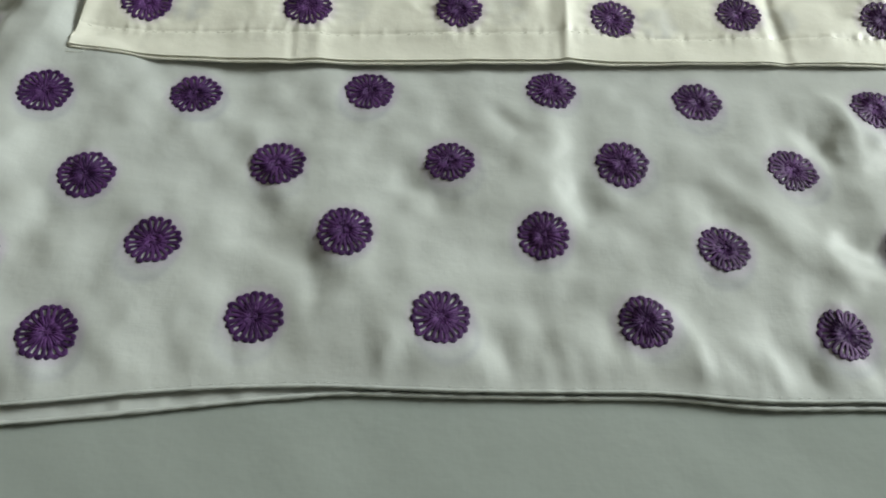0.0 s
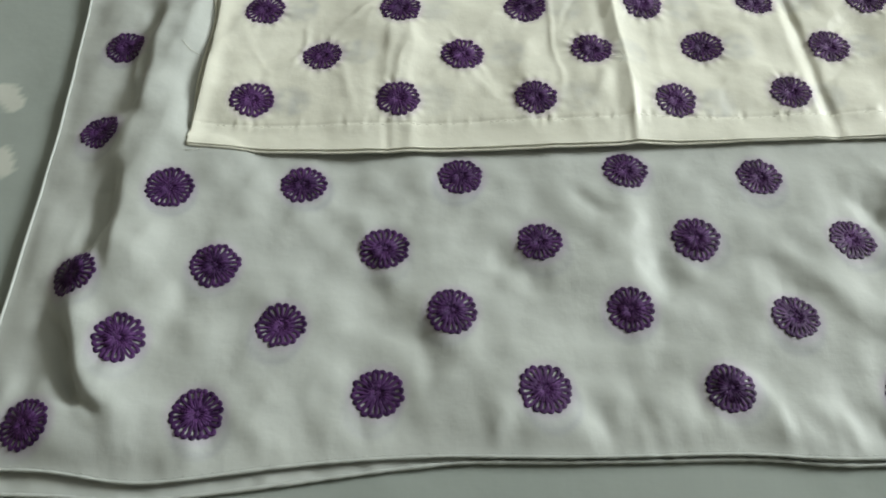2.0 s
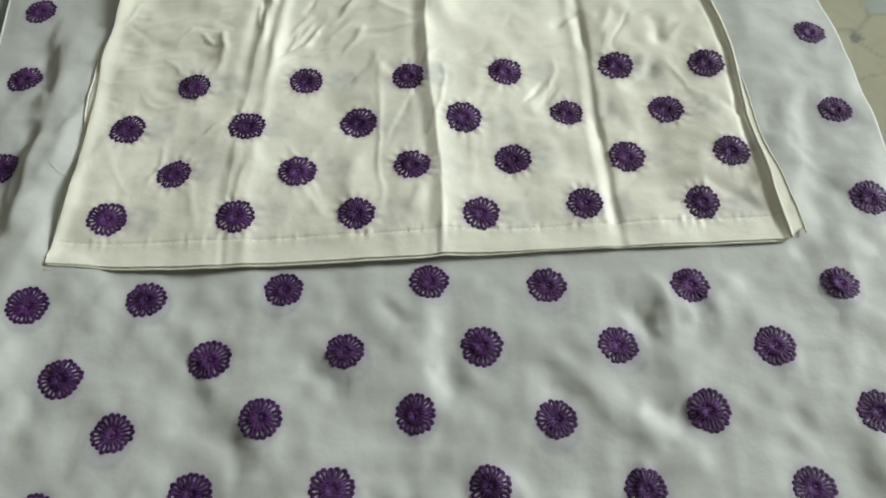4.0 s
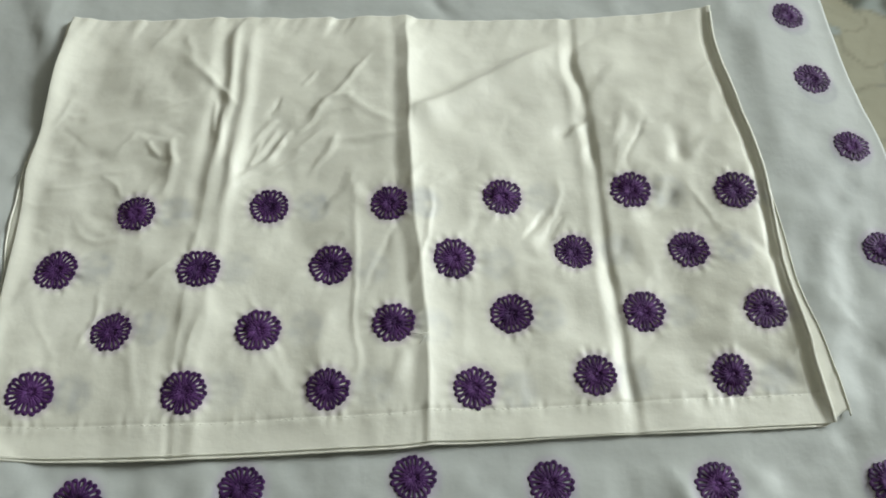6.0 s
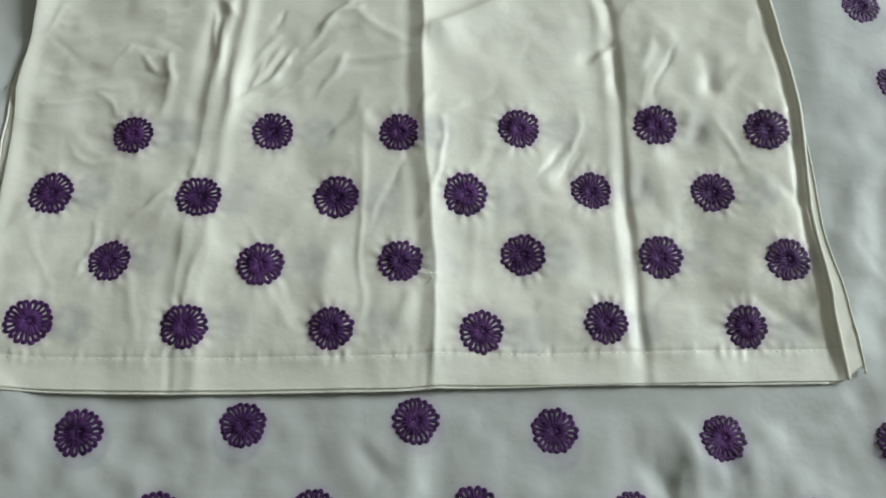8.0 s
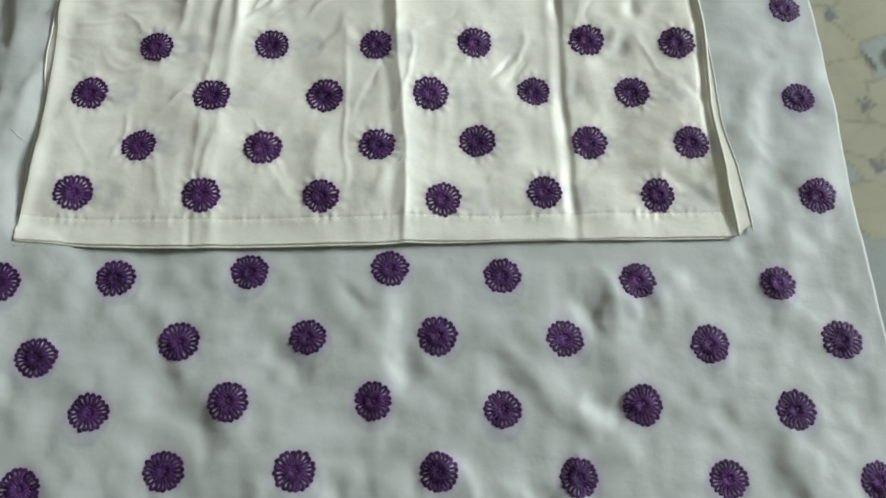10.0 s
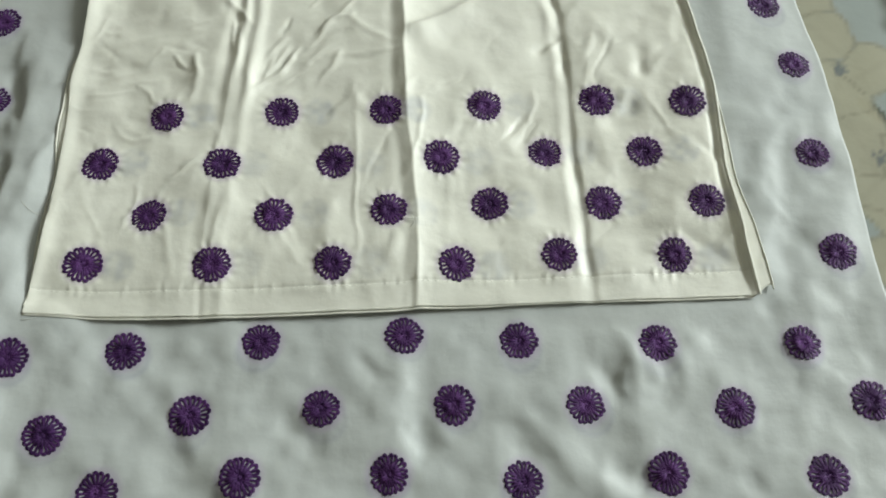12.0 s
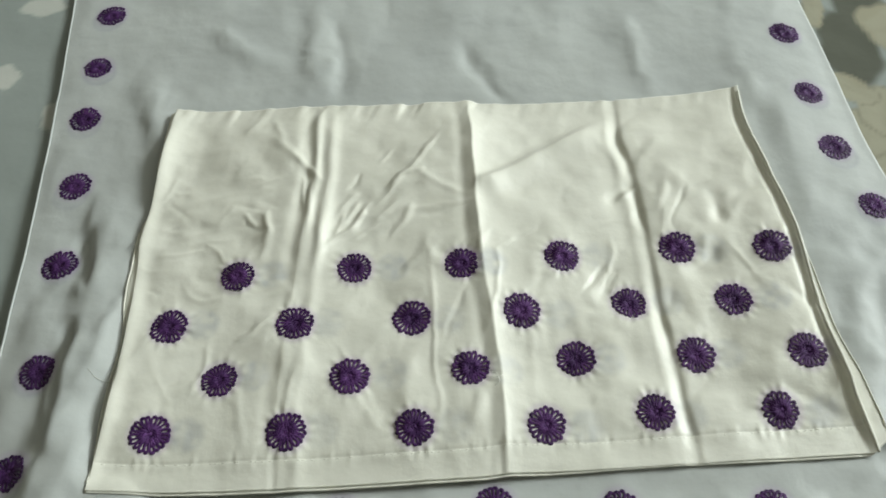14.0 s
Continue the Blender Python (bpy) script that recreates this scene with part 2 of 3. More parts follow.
fold_c = curve([(0.36, 0.256), (0.40, 0.253), (0.459, 0.248), (0.499, 0.244), (0.537, 0.241), (0.588, 0.240), (0.64, 0.237), (0.688, 0.233), (0.724, 0.226), (0.80, 0.228)])

# ---- where the embroidered flowers are ----
PANEL_FLOWERS = [
    (-0.1273, 0.5653), (-0.0237, 0.5740), (0.0713, 0.5767), (0.1613, 0.5867), (0.2653, 0.5957), (0.3477, 0.5937),
    (-0.1790, 0.5160), (-0.0700, 0.5170), (0.0290, 0.5233), (0.1227, 0.5300), (0.2163, 0.5403), (0.3053, 0.5427),
    (-0.1277, 0.4670), (-0.0203, 0.4690), (0.0787, 0.4760), (0.1660, 0.4870), (0.2657, 0.4907), (0.3537, 0.4903),
    (-0.1750, 0.4200), (-0.0667, 0.4213), (0.0340, 0.4250), (0.1380, 0.4283), (0.2250, 0.4397), (0.3233, 0.4413)]
SHAWL_FLOWERS = [
    (-0.2187, 0.3380), (-0.1292, 0.3475), (-0.0198, 0.3580), (0.0960, 0.3662), (0.1900, 0.3642), (0.3030, 0.3647), (0.4220, 0.3675),
    (-0.1772, 0.2782), (-0.0693, 0.2965), (0.0332, 0.3045), (0.1375, 0.3103), (0.2415, 0.3127), (0.3597, 0.3127), (0.4690, 0.3210),
    (-0.2260, 0.2240), (-0.1295, 0.2375), (-0.0238, 0.2502), (0.0888, 0.2555), (0.1915, 0.2530), (0.3023, 0.2613), (0.4250, 0.2620),
    (-0.1710, 0.1790), (-0.0670, 0.1965), (0.0330, 0.2000), (0.1425, 0.2035), (0.2510, 0.2040), (0.3670, 0.2070), (0.4840, 0.2100)]
BORDER_FLOWERS = [
    (-0.3310, 0.9260), (-0.3260, 0.8410), (-0.3200, 0.7650), (-0.3060, 0.6750), (-0.2970, 0.5850), (-0.2835, 0.4760), (-0.2815, 0.3905), (-0.2660, 0.2680), (-0.2690, 0.1700),
    (0.427, 0.882), (0.432, 0.792), (0.440, 0.719), (0.459, 0.647), (0.461, 0.549), (0.466, 0.450)]

SHAWL_CREASES = [
    (0.211, 0.280, 0.280, 0.239, 0.004, 0.011), (0.061, 0.345, 0.070, 0.325, -0.004, 0.011), (0.092, 0.349, 0.095, 0.276, 0.0022, 0.009),
    (0.114, 0.288, 0.124, 0.270, -0.005, 0.011), (0.010, 0.289, 0.025, 0.274, -0.004, 0.011), (-0.041, 0.231, -0.029, 0.214, -0.004, 0.011),
    (0.252, 0.349, 0.260, 0.327, -0.005, 0.011), (0.277, 0.360, 0.277, 0.318, 0.004, 0.011), (0.088, 0.234, 0.099, 0.184, 0.002, 0.012),
    (0.059, 0.191, 0.071, 0.166, -0.003, 0.009), (0.156, 0.224, 0.182, 0.209, -0.003, 0.010), (-0.148, 0.272, -0.122, 0.247, 0.003, 0.012),
    (-0.194, 0.257, -0.201, 0.230, -0.004, 0.012), (-0.062, 0.270, -0.042, 0.292, 0.003, 0.013)]
SHAWL_FAR_CREASES = [
    (0.179, 0.294, 0.206, 0.268, -0.003, 0.012), (0.010, 0.185, 0.006, 0.163, 0.002, 0.007), (0.263, 0.264, 0.283, 0.254, -0.004, 0.010),
    (-0.068, 0.906, -0.056, 0.799, -0.003, 0.011), (0.074, 0.858, 0.112, 0.789, -0.003, 0.011), (0.259, 0.919, 0.269, 0.804, 0.002, 0.012),
    (-0.094, 0.925, -0.076, 0.808, 0.0025, 0.015), (0.366, 0.880, 0.375, 0.778, 0.0025, 0.014), (-0.264, 0.810, -0.229, 0.730, 0.005, 0.015),
    (-0.198, 0.889, -0.135, 0.843, 0.003, 0.014), (0.421, 0.574, 0.392, 0.408, 0.0025, 0.016), (0.438, 0.562, 0.417, 0.408, -0.002, 0.015),
    (0.309, 0.354, 0.301, 0.315, -0.003, 0.010), (0.411, 0.367, 0.437, 0.337, 0.003, 0.013), (0.270, 0.344, 0.266, 0.314, -0.004, 0.010)]
PANEL_LEFT_CREASES = [
    (-0.050, 0.599, -0.028, 0.618, 0.0022, 0.0030), (-0.028, 0.618, -0.020, 0.636, 0.0022, 0.0028), (-0.043, 0.612, -0.038, 0.633, 0.0018, 0.0026),
    (-0.038, 0.621, -0.027, 0.643, 0.0018, 0.0026), (-0.000, 0.660, 0.024, 0.684, 0.0012, 0.0024), (0.024, 0.684, 0.047, 0.720, 0.0018, 0.0028),
    (-0.110, 0.631, -0.106, 0.611, 0.0020, 0.0034), (-0.106, 0.611, -0.108, 0.585, 0.0016, 0.0044), (-0.129, 0.630, -0.120, 0.619, 0.0014, 0.0026),
    (-0.111, 0.720, -0.087, 0.697, 0.0016, 0.0050), (-0.087, 0.697, -0.064, 0.671, 0.0020, 0.0036), (0.015, 0.635, 0.078, 0.643, 0.0009, 0.0036),
    (0.033, 0.675, 0.076, 0.653, 0.0010, 0.0040), (-0.018, 0.627, 0.026, 0.650, 0.0012, 0.0050), (-0.078, 0.670, -0.076, 0.642, 0.0016, 0.0022),
    (-0.071, 0.664, -0.070, 0.619, 0.0016, 0.0026), (-0.061, 0.646, -0.057, 0.582, 0.0014, 0.0040), (-0.037, 0.582, -0.012, 0.597, 0.0010, 0.0040),
    (-0.204, 0.639, -0.150, 0.656, 0.0008, 0.0045), (-0.191, 0.609, -0.152, 0.621, 0.0007, 0.0040), (-0.005, 0.694, 0.004, 0.707, 0.0010, 0.0022),
    (-0.115, 0.747, -0.104, 0.720, 0.0010, 0.0040)]
PANEL_RIGHT_CREASES = [
    (0.308, 0.655, 0.310, 0.628, -0.0024, 0.0070), (0.252, 0.664, 0.270, 0.671, -0.0012, 0.0050), (0.275, 0.654, 0.301, 0.667, -0.0013, 0.0050),
    (0.329, 0.654, 0.348, 0.663, -0.0014, 0.0060), (0.180, 0.554, 0.196, 0.576, -0.0016, 0.0032), (0.195, 0.549, 0.209, 0.572, -0.0018, 0.0038),
    (0.277, 0.572, 0.297, 0.593, -0.0016, 0.0055), (0.211, 0.651, 0.229, 0.666, -0.0020, 0.0060), (0.232, 0.690, 0.256, 0.723, -0.0014, 0.0060),
    (0.228, 0.738, 0.259, 0.773, -0.0012, 0.0060), (0.255, 0.646, 0.264, 0.672, 0.0012, 0.0050), (0.317, 0.626, 0.333, 0.650, 0.0012, 0.0060),
    (0.207, 0.722, 0.228, 0.680, 0.0009, 0.0060), (0.219, 0.651, 0.233, 0.664, 0.0014, 0.0030), (0.125, 0.607, 0.148, 0.623, -0.0008, 0.0070),
    (0.134, 0.550, 0.145, 0.564, -0.0008, 0.0060)]
PANEL_LOW_CREASES = [
    (0.045, 0.568, 0.052, 0.436, 0.0008, 0.0026), (-0.067, 0.481, -0.068, 0.435, 0.0012, 0.0039), (0.330, 0.460, 0.365, 0.440, -0.0010, 0.0060),
    (0.285, 0.560, 0.300, 0.600, -0.0008, 0.0070), (-0.190, 0.452, -0.150, 0.478, -0.0009, 0.0060), (0.350, 0.555, 0.372, 0.530, -0.0010, 0.0050)]

PANEL_SCATTER = (scattered_creases(1, 46, (-0.21, 0.36), (0.58, 0.77), (10, 75), (0.015, 0.05), (0.0028, 0.008), (0.0002, 0.0008))
                 + scattered_creases(2, 9, (-0.07, 0.03), (0.59, 0.68), (25, 70), (0.012, 0.03), (0.002, 0.0035), (0.0007, 0.0014))
                 + scattered_creases(3, 38, (-0.21, 0.37), (0.40, 0.60), (70, 125), (0.02, 0.07), (0.003, 0.009), (0.0003, 0.0012))
                 + scattered_creases(4, 24, (-0.21, 0.37), (0.44, 0.60), (20, 70), (0.015, 0.04), (0.0025, 0.006), (0.0003, 0.0010))
                 + scattered_creases(8, 44, (-0.215, -0.10), (0.54, 0.67), (-40, 50), (0.010, 0.030), (0.0022, 0.0048), (0.0002, 0.0007))
                 + scattered_creases(9, 10, (0.25, 0.365), (0.60, 0.69), (40, 130), (0.02, 0.04), (0.006, 0.012), (0.0003, 0.0009)))
SHAWL_SCATTER = (scattered_creases(5, 40, (-0.24, 0.46), (0.17, 0.38), (20, 160), (0.02, 0.06), (0.008, 0.016), (0.0006, 0.0019))
                 + scattered_creases(6, 16, (-0.33, 0.45), (0.79, 1.0), (75, 105), (0.06, 0.14), (0.012, 0.022), (0.0006, 0.0016))
                 + scattered_creases(7, 14, (-0.30, -0.22), (0.15, 0.55), (50, 110), (0.02, 0.05), (0.005, 0.010), (0.0010, 0.0025)))


def bed_z(x, y):
    return 0.0018 * value_noise(x, y, 0.12, 2) + 0.0006 * value_noise(x, y, 0.03, 3) - 0.001


def under_panel(x, y):
    """1 where the cream piece lies on the shawl, 0 well clear of it."""
    return step(x, -0.235, -0.205) * (1 - step(x, 0.37, 0.40)) * step(y, 0.37, 0.40) * (1 - step(y, 0.76, 0.80))


def roll(x, y, crest, y0, y1, tall, steep, easy):
    """A long roll of cloth, steep on its outer (left) side, between y0 and y1."""
    d = x - crest(y) - 0.003 * value_noise(0 * x, y, 0.03, 4)
    side = np.where(d > 0, np.exp(-(d / easy) ** 2), np.exp(-(d / steep) ** 2))
    return tall * side * step(y, y0 - 0.015, y0 + 0.02) * (1 - step(y, y1 - 0.03, y1 + 0.02)) * (0.9 + 0.25 * value_noise(0 * x, y, 0.05, 5))


roll_a = curve([(0.10, -0.240), (0.253, -0.243), (0.315, -0.247), (0.427, -0.262), (0.467, -0.266), (0.53, -0.265), (0.58, -0.270), (0.63, -0.278), (0.71, -0.276), (1.0, -0.28)])
roll_b = curve([(0.10, -0.200), (0.181, -0.235), (0.217, -0.250), (0.249, -0.266), (0.30, -0.285)])
roll_c = curve([(0.10, -0.235), (0.147, -0.243), (0.176, -0.252), (0.25, -0.270)])


pocket_a = curve([(0.25, -0.268), (0.285, -0.265), (0.312, -0.260), (0.347, -0.264), (0.408, -0.260), (0.458, -0.263), (0.504, -0.265), (0.579, -0.266), (0.614, -0.279), (0.70, -0.27)])
pocket_b = curve([(0.15, -0.215), (0.179, -0.231), (0.185, -0.241), (0.201, -0.253), (0.221, -0.262), (0.242, -0.274), (0.28, -0.285)])


def pocket(x, y, run, y0, y1, deep):
    """A hollow under an overhanging roll: a steep wall towards the middle of the cloth, an easy slope outwards."""
    d = x - run(y) - 0.002 * value_noise(0 * x, y, 0.025, 3)
    return -deep * np.where(d > 0, np.exp(-(d / 0.0055) ** 2), np.exp(-(d / 0.0095) ** 2)) * step(y, y0 - 0.012, y0 + 0.014) * (1 - step(y, y1 - 0.014, y1 + 0.012))


def shawl_z(x, y):
    x, y = np.asarray(x, float), np.asarray(y, float)
    flat = 1 - 0.85 * under_panel(x, y)
    calm = 1 - 0.65 * step(y, 0.58, 0.70)
    z = 0.0065 + 0.0022 * value_noise(x, y, 0.075, 0) + calm * (0.0019 * value_noise(x, y, 0.036, 1) + 0.0009 * value_noise(x, y, 0.016, 2))
    z += 0.8 * creases(x, y, SHAWL_CREASES) + creases(x, y, SHAWL_FAR_CREASES) + creases(x, y, SHAWL_SCATTER)
    # the rolls beside the left edge, and the slope under the border flowers
    bulk = 0.011 * (0.85 + 0.30 * np.cos((y - 0.268) * 2 * math.pi / 0.115)) * (1 - 0.65 * step(y, 0.49, 0.60)) * (1 - step(y, 0.58, 0.72)) * step(y, 0.115, 0.215)
    z += bulk * step(x, -0.284, -0.254) * (1 - step(x, -0.245, -0.140))
    z += roll(x, y, roll_a, 0.275, 0.345, 0.009, 0.0050, 0.024) + roll(x, y, roll_a, 0.40, 0.50, 0.008, 0.0060, 0.026) + roll(x, y, roll_a, 0.55, 0.66, 0.006, 0.008, 0.026)
    z += roll(x, y, roll_b, 0.180, 0.250, 0.010, 0.0050, 0.020) + roll(x, y, roll_c, 0.140, 0.165, 0.003, 0.010, 0.016)
    z += pocket(x, y, pocket_a, 0.286, 0.352, 0.010) + pocket(x, y, pocket_a, 0.405, 0.520, 0.008) + pocket(x, y, pocket_a, 0.560, 0.618, 0.007) + pocket(x, y, pocket_b, 0.180, 0.240, 0.010)
    # the selvedge lies close to the bed, rippling a little
    edge = x - shawl_left(y)
    low = 0.85 * np.exp(-(edge / 0.013) ** 2)
    z = z * (1 - low) + (0.0040 + 0.0012 * value_noise(x, y, 0.03, 2)) * low
    # the outer side falls away towards the right edge
    out = shawl_right(y) - x
    z += (0.0035 * np.where(out > 0.075, np.exp(-((out - 0.075) / 0.075) ** 2), np.exp(-((out - 0.075) / 0.045) ** 2)) - 0.003 * np.exp(-(out / 0.02) ** 2)) * step(y, 0.50, 0.66)
    # short puckers drawn up by the hem
    hem = y - shawl_front(x)
    z += 0.0010 * value_noise(x + 0.25 * hem, 0 * y, 0.0065, 3) * np.exp(-(hem / 0.020) ** 2) * (0.6 + 0.6 * value_noise(x, 0 * y, 0.04, 1))
    z += 0.0026 * value_noise(x + 0.35 * hem + 0.004 * value_noise(x, y, 0.02, 0), hem * 0.2, 0.021, 4) * np.exp(-((hem - 0.02) / 0.03) ** 2)
    near_hem = 0.75 * np.exp(-(np.maximum(hem, 0) / 0.012) ** 2)
    z = z * (1 - near_hem) + 0.0042 * near_hem
    z = 0.0065 + (z - 0.0065) * flat
    return np.maximum(z, bed_z(x, y) + 0.0025)


def panel_z(x, y):
    x, y = np.asarray(x, float), np.asarray(y, float)
    upper = step(y, 0.56, 0.64)
    z = 0.0120 + 0.0030 * value_noise(x, y, 0.07, 1) + 0.0016 * value_noise(x, y, 0.032, 2) + 0.0005 * value_noise(x, y, 0.014, 0) + 0.8 * creases(x, y, PANEL_LEFT_CREASES, 0.35) + creases(x, y, PANEL_RIGHT_CREASES, 0.35) + creases(x, y, PANEL_LOW_CREASES, 0.5)
    z += creases(x, y, PANEL_SCATTER)
    wx = x + 0.0013 * value_noise(x, y, 0.028, 3)
    # the first fold: the cloth climbs to it, dips, and stands up again in two narrow ridges
    d = wx - fold_a(y)
    z += (0.0055 + 0.0050 * upper) * np.where(d < 0, np.clip(1 + d / 0.145, 0, 1) ** 1.3, np.exp(-np.abs(d) / 0.030))
    z -= (0.0012 + 0.0016 * upper) * np.exp(-((d + 0.007) / 0.007) ** 2)
    z += 0.0014 * upper * (0.8 + 0.6 * value_noise(0 * x, y, 0.035, 1)) * np.exp(-((d - 0.003) / 0.0030) ** 2) + 0.0030 * (0.50 + 0.50 * upper) * (0.9 + 0.4 * value_noise(0 * x, y, 0.05, 4)) * np.exp(-((d - 0.016 - 0.002 * value_noise(0 * x, y, 0.03, 2)) / 0.0060) ** 2)
    # the second fold climbs to a sharp edge and falls off towards the window
    d = wx - fold_b(y)
    z += (0.0065 + 0.0070 * upper) * np.where(d < 0, np.clip(1 + d / 0.150, 0, 1) ** 1.3, np.exp(-np.abs(d) / 0.020))
    z += 0.0016 * np.where(d > 0, np.exp(-np.abs(d) / 0.008), np.exp(-np.abs(d) / 0.005)) - 0.0012 * np.exp(-((d + 0.012) / 0.006) ** 2)
    # one long slanting ridge between the second fold and the top edge, steep on its far side
    along, d = (x - 0.089) * 0.822 + (y - 0.662) * 0.570, (x - 0.089) * 0.570 - (y - 0.662) * 0.822
    d = d + 0.0012 * value_noise(x, y, 0.03, 4)
    z += 0.0080 * np.where(d > 0, np.exp(-(d / 0.018) ** 2), np.exp(-(d / 0.0070) ** 2)) * step(along, -0.012, 0.014) * (1 - step(along, 0.110, 0.165)) * step(wx - fold_b(y), -0.004, 0.006)
    # a pressed pleat: a groove with a soft near side and a steep far one, and a low ridge along it
    d = wx - fold_c(y)
    z += (0.0007 * np.exp(-((d + 0.011) / 0.004) ** 2) - 0.0030 * np.where(d < 0, np.exp(-(d / 0.0060) ** 2), np.exp(-(d / 0.0038) ** 2))) * (0.85 + 0.4 * value_noise(0 * x, y, 0.04, 2))
    # the stitches draw the cloth up in short rays round each flower
    for n, (fx, fy) in enumerate(PANEL_FLOWERS):
        near = np.hypot(x - fx, y - fy)
        if near.min() < 0.05:
            ray = np.arctan2(y - fy, x - fx)
            z += 0.00050 * (0.7 + 0.8 * value_noise(x, y, 0.02, 5)) * np.sin((9 + n % 4) * ray + n) * np.sin(4 * ray + 2 * n) * np.exp(-((near - 0.018) / 0.005) ** 2)
    z += 0.005 * step(x, 0.28, 0.36) * step(y, 0.42, 0.48)
    rest = 0.55 * np.exp(-((y - panel_front(x)) / 0.022) ** 2)
    # the side seams are thick, and the top left edge is lifted
    inward = panel_right(y) - x
    z += 0.0024 * (1 - step(inward, 0.0035, 0.0065)) - 0.0008 * np.exp(-((inward - 0.008) / 0.0025) ** 2)
    z += 0.007 * np.exp(-((x - panel_left(y)) / 0.02) ** 2) * step(y, 0.64, 0.71)
    z += 0.0034 * np.exp(-((x - panel_left(y)) / 0.008) ** 2)
    z = z * (1 - rest) + (shawl_z(x, y) + 0.0022) * rest
    # the gathered top edge and the puckered hem seam
    top = panel_top(x) - y
    rest = 0.5 * np.exp(-(top / 0.022) ** 2)
    z = z * (1 - rest) + (shawl_z(x, y) + 0.0050) * rest
    z += 0.0018 * value_noise(x + 0.3 * top, 0 * y, 0.009, 3) * np.exp(-(top / 0.018) ** 2) * (1 - 0.7 * step(x, 0.08, 0.12))
    seam = y - panel_front(x) - 0.0215
    z += 0.0005 * value_noise(x, 0 * y, 0.0038, 4) * np.exp(-(seam / 0.005) ** 2) - 0.0004 * np.exp(-(seam / 0.0012) ** 2)
    # the pressed folds run on through the hem band
    z -= (0.0011 * np.exp(-((wx - fold_a(y)) / 0.0025) ** 2) + 0.0009 * np.exp(-((wx - fold_b(y) + 0.004) / 0.003) ** 2)) * np.exp(-((y - panel_front(x)) / 0.03) ** 2)
    return np.maximum(z, shawl_z(x, y) + 0.0014)


def grid(left, right, front, top, us, vs):
    """Places on a cloth whose four edges are given."""
    u, v = np.meshgrid(us, vs)
    y = 0.2 + 0.6 * v
    for _ in range(4):
        x = left(y) + (right(y) - left(y)) * u
        y = front(x) + (top(x) - front(x)) * v
    return x, y


def stains(x, y, flowers, offset, ring):
    """The traced outlines and the floss's dye that mark the cloth round each flower."""
    rng = random.Random(5)
    trace, bleed = np.zeros_like(x), np.zeros_like(x)
    for fx, fy in flowers:
        ox, oy = fx + offset[0] + rng.uniform(-0.004, 0.004), fy + offset[1] + rng.uniform(-0.003, 0.003)
        d = np.hypot(x - ox, y - oy)
        strength = rng.uniform(0.5, 1.0)
        if ring:
            trace = np.maximum(trace, strength * (0.50 * np.exp(-((d - 0.0160) / 0.0022) ** 2) + 0.30 * (1 - step(d, 0.012, 0.018))))
        else:
            trace = np.maximum(trace, strength * 0.62 * (1 - step(d, 0.010, 0.018)) * (0.75 + 0.5 * value_noise(x, y, 0.006, 1)))
        e = np.hypot(x - fx, y - fy)
        bleed = np.maximum(bleed, (0.08 + 0.26 * step(e, 0.0135, 0.0155)) * (1 - step(e, 0.0155, 0.0215)))
    return {"trace": np.clip(trace, 0, 1), "dye_bleed": bleed}


# ---- the room that closes the place ----
def wall_box(name, lo, hi, mat, label):
    bm = bmesh.new()
    box(bm, lo, hi)
    ob = part(name, bm, mat, None, label)
    for f in ob.data.polygons:
        f.use_smooth = False
    return tagged(ob, kind="structure", category=name.split("_")[0])


X0, X1, Y0, Y1, Z0, Z1 = -2.8, WIN_X, -2.4, 5.0, -0.58, 4.2
wall_box("floor", (X0 - 0.15, Y0 - 0.15, Z0 - 0.1), (X1 + 0.15, Y1 + 0.15, Z0), FLOOR, "plain grey cement floor under the bed")
wall_box("ceiling", (X0 - 0.15, Y0 - 0.15, Z1), (X1 + 0.15, Y1 + 0.15, Z1 + 0.1), CEILING, "plain white painted ceiling of the room")
wall_box("wall_west", (X0 - 0.15, Y0, Z0), (X0, Y1, Z1), WALL, "plain off-white painted wall")
wall_box("wall_south", (X0 - 0.15, Y0 - 0.15, Z0), (X1 + 0.15, Y0, Z1), WALL, "plain off-white painted wall")
wall_box("wall_north", (X0 - 0.15, Y1, Z0), (X1 + 0.15, Y1 + 0.15, Z1), WALL, "plain off-white painted wall")
bm = bmesh.new()
wy0, wy1, wz0, wz1 = WIN_Y - WIN_W / 2, WIN_Y + WIN_W / 2, WIN_Z - WIN_H / 2, WIN_Z + WIN_H / 2
for lo, hi in (((X1, Y0, Z0), (X1 + 0.15, Y1, wz0)), ((X1, Y0, wz1), (X1 + 0.15, Y1, Z1)), ((X1, Y0, wz0), (X1 + 0.15, wy0, wz1)), ((X1, wy1, wz0), (X1 + 0.15, Y1, wz1))):
    box(bm, lo, hi)
tagged(part("wall_east", bm, WALL, None, "off-white painted wall with a window opening"), kind="structure", category="wall")
window = thing("window_1", "white painted window in the wall beside the bed", "window", (X1 + 0.08, WIN_Y, wz0), kind="structure")
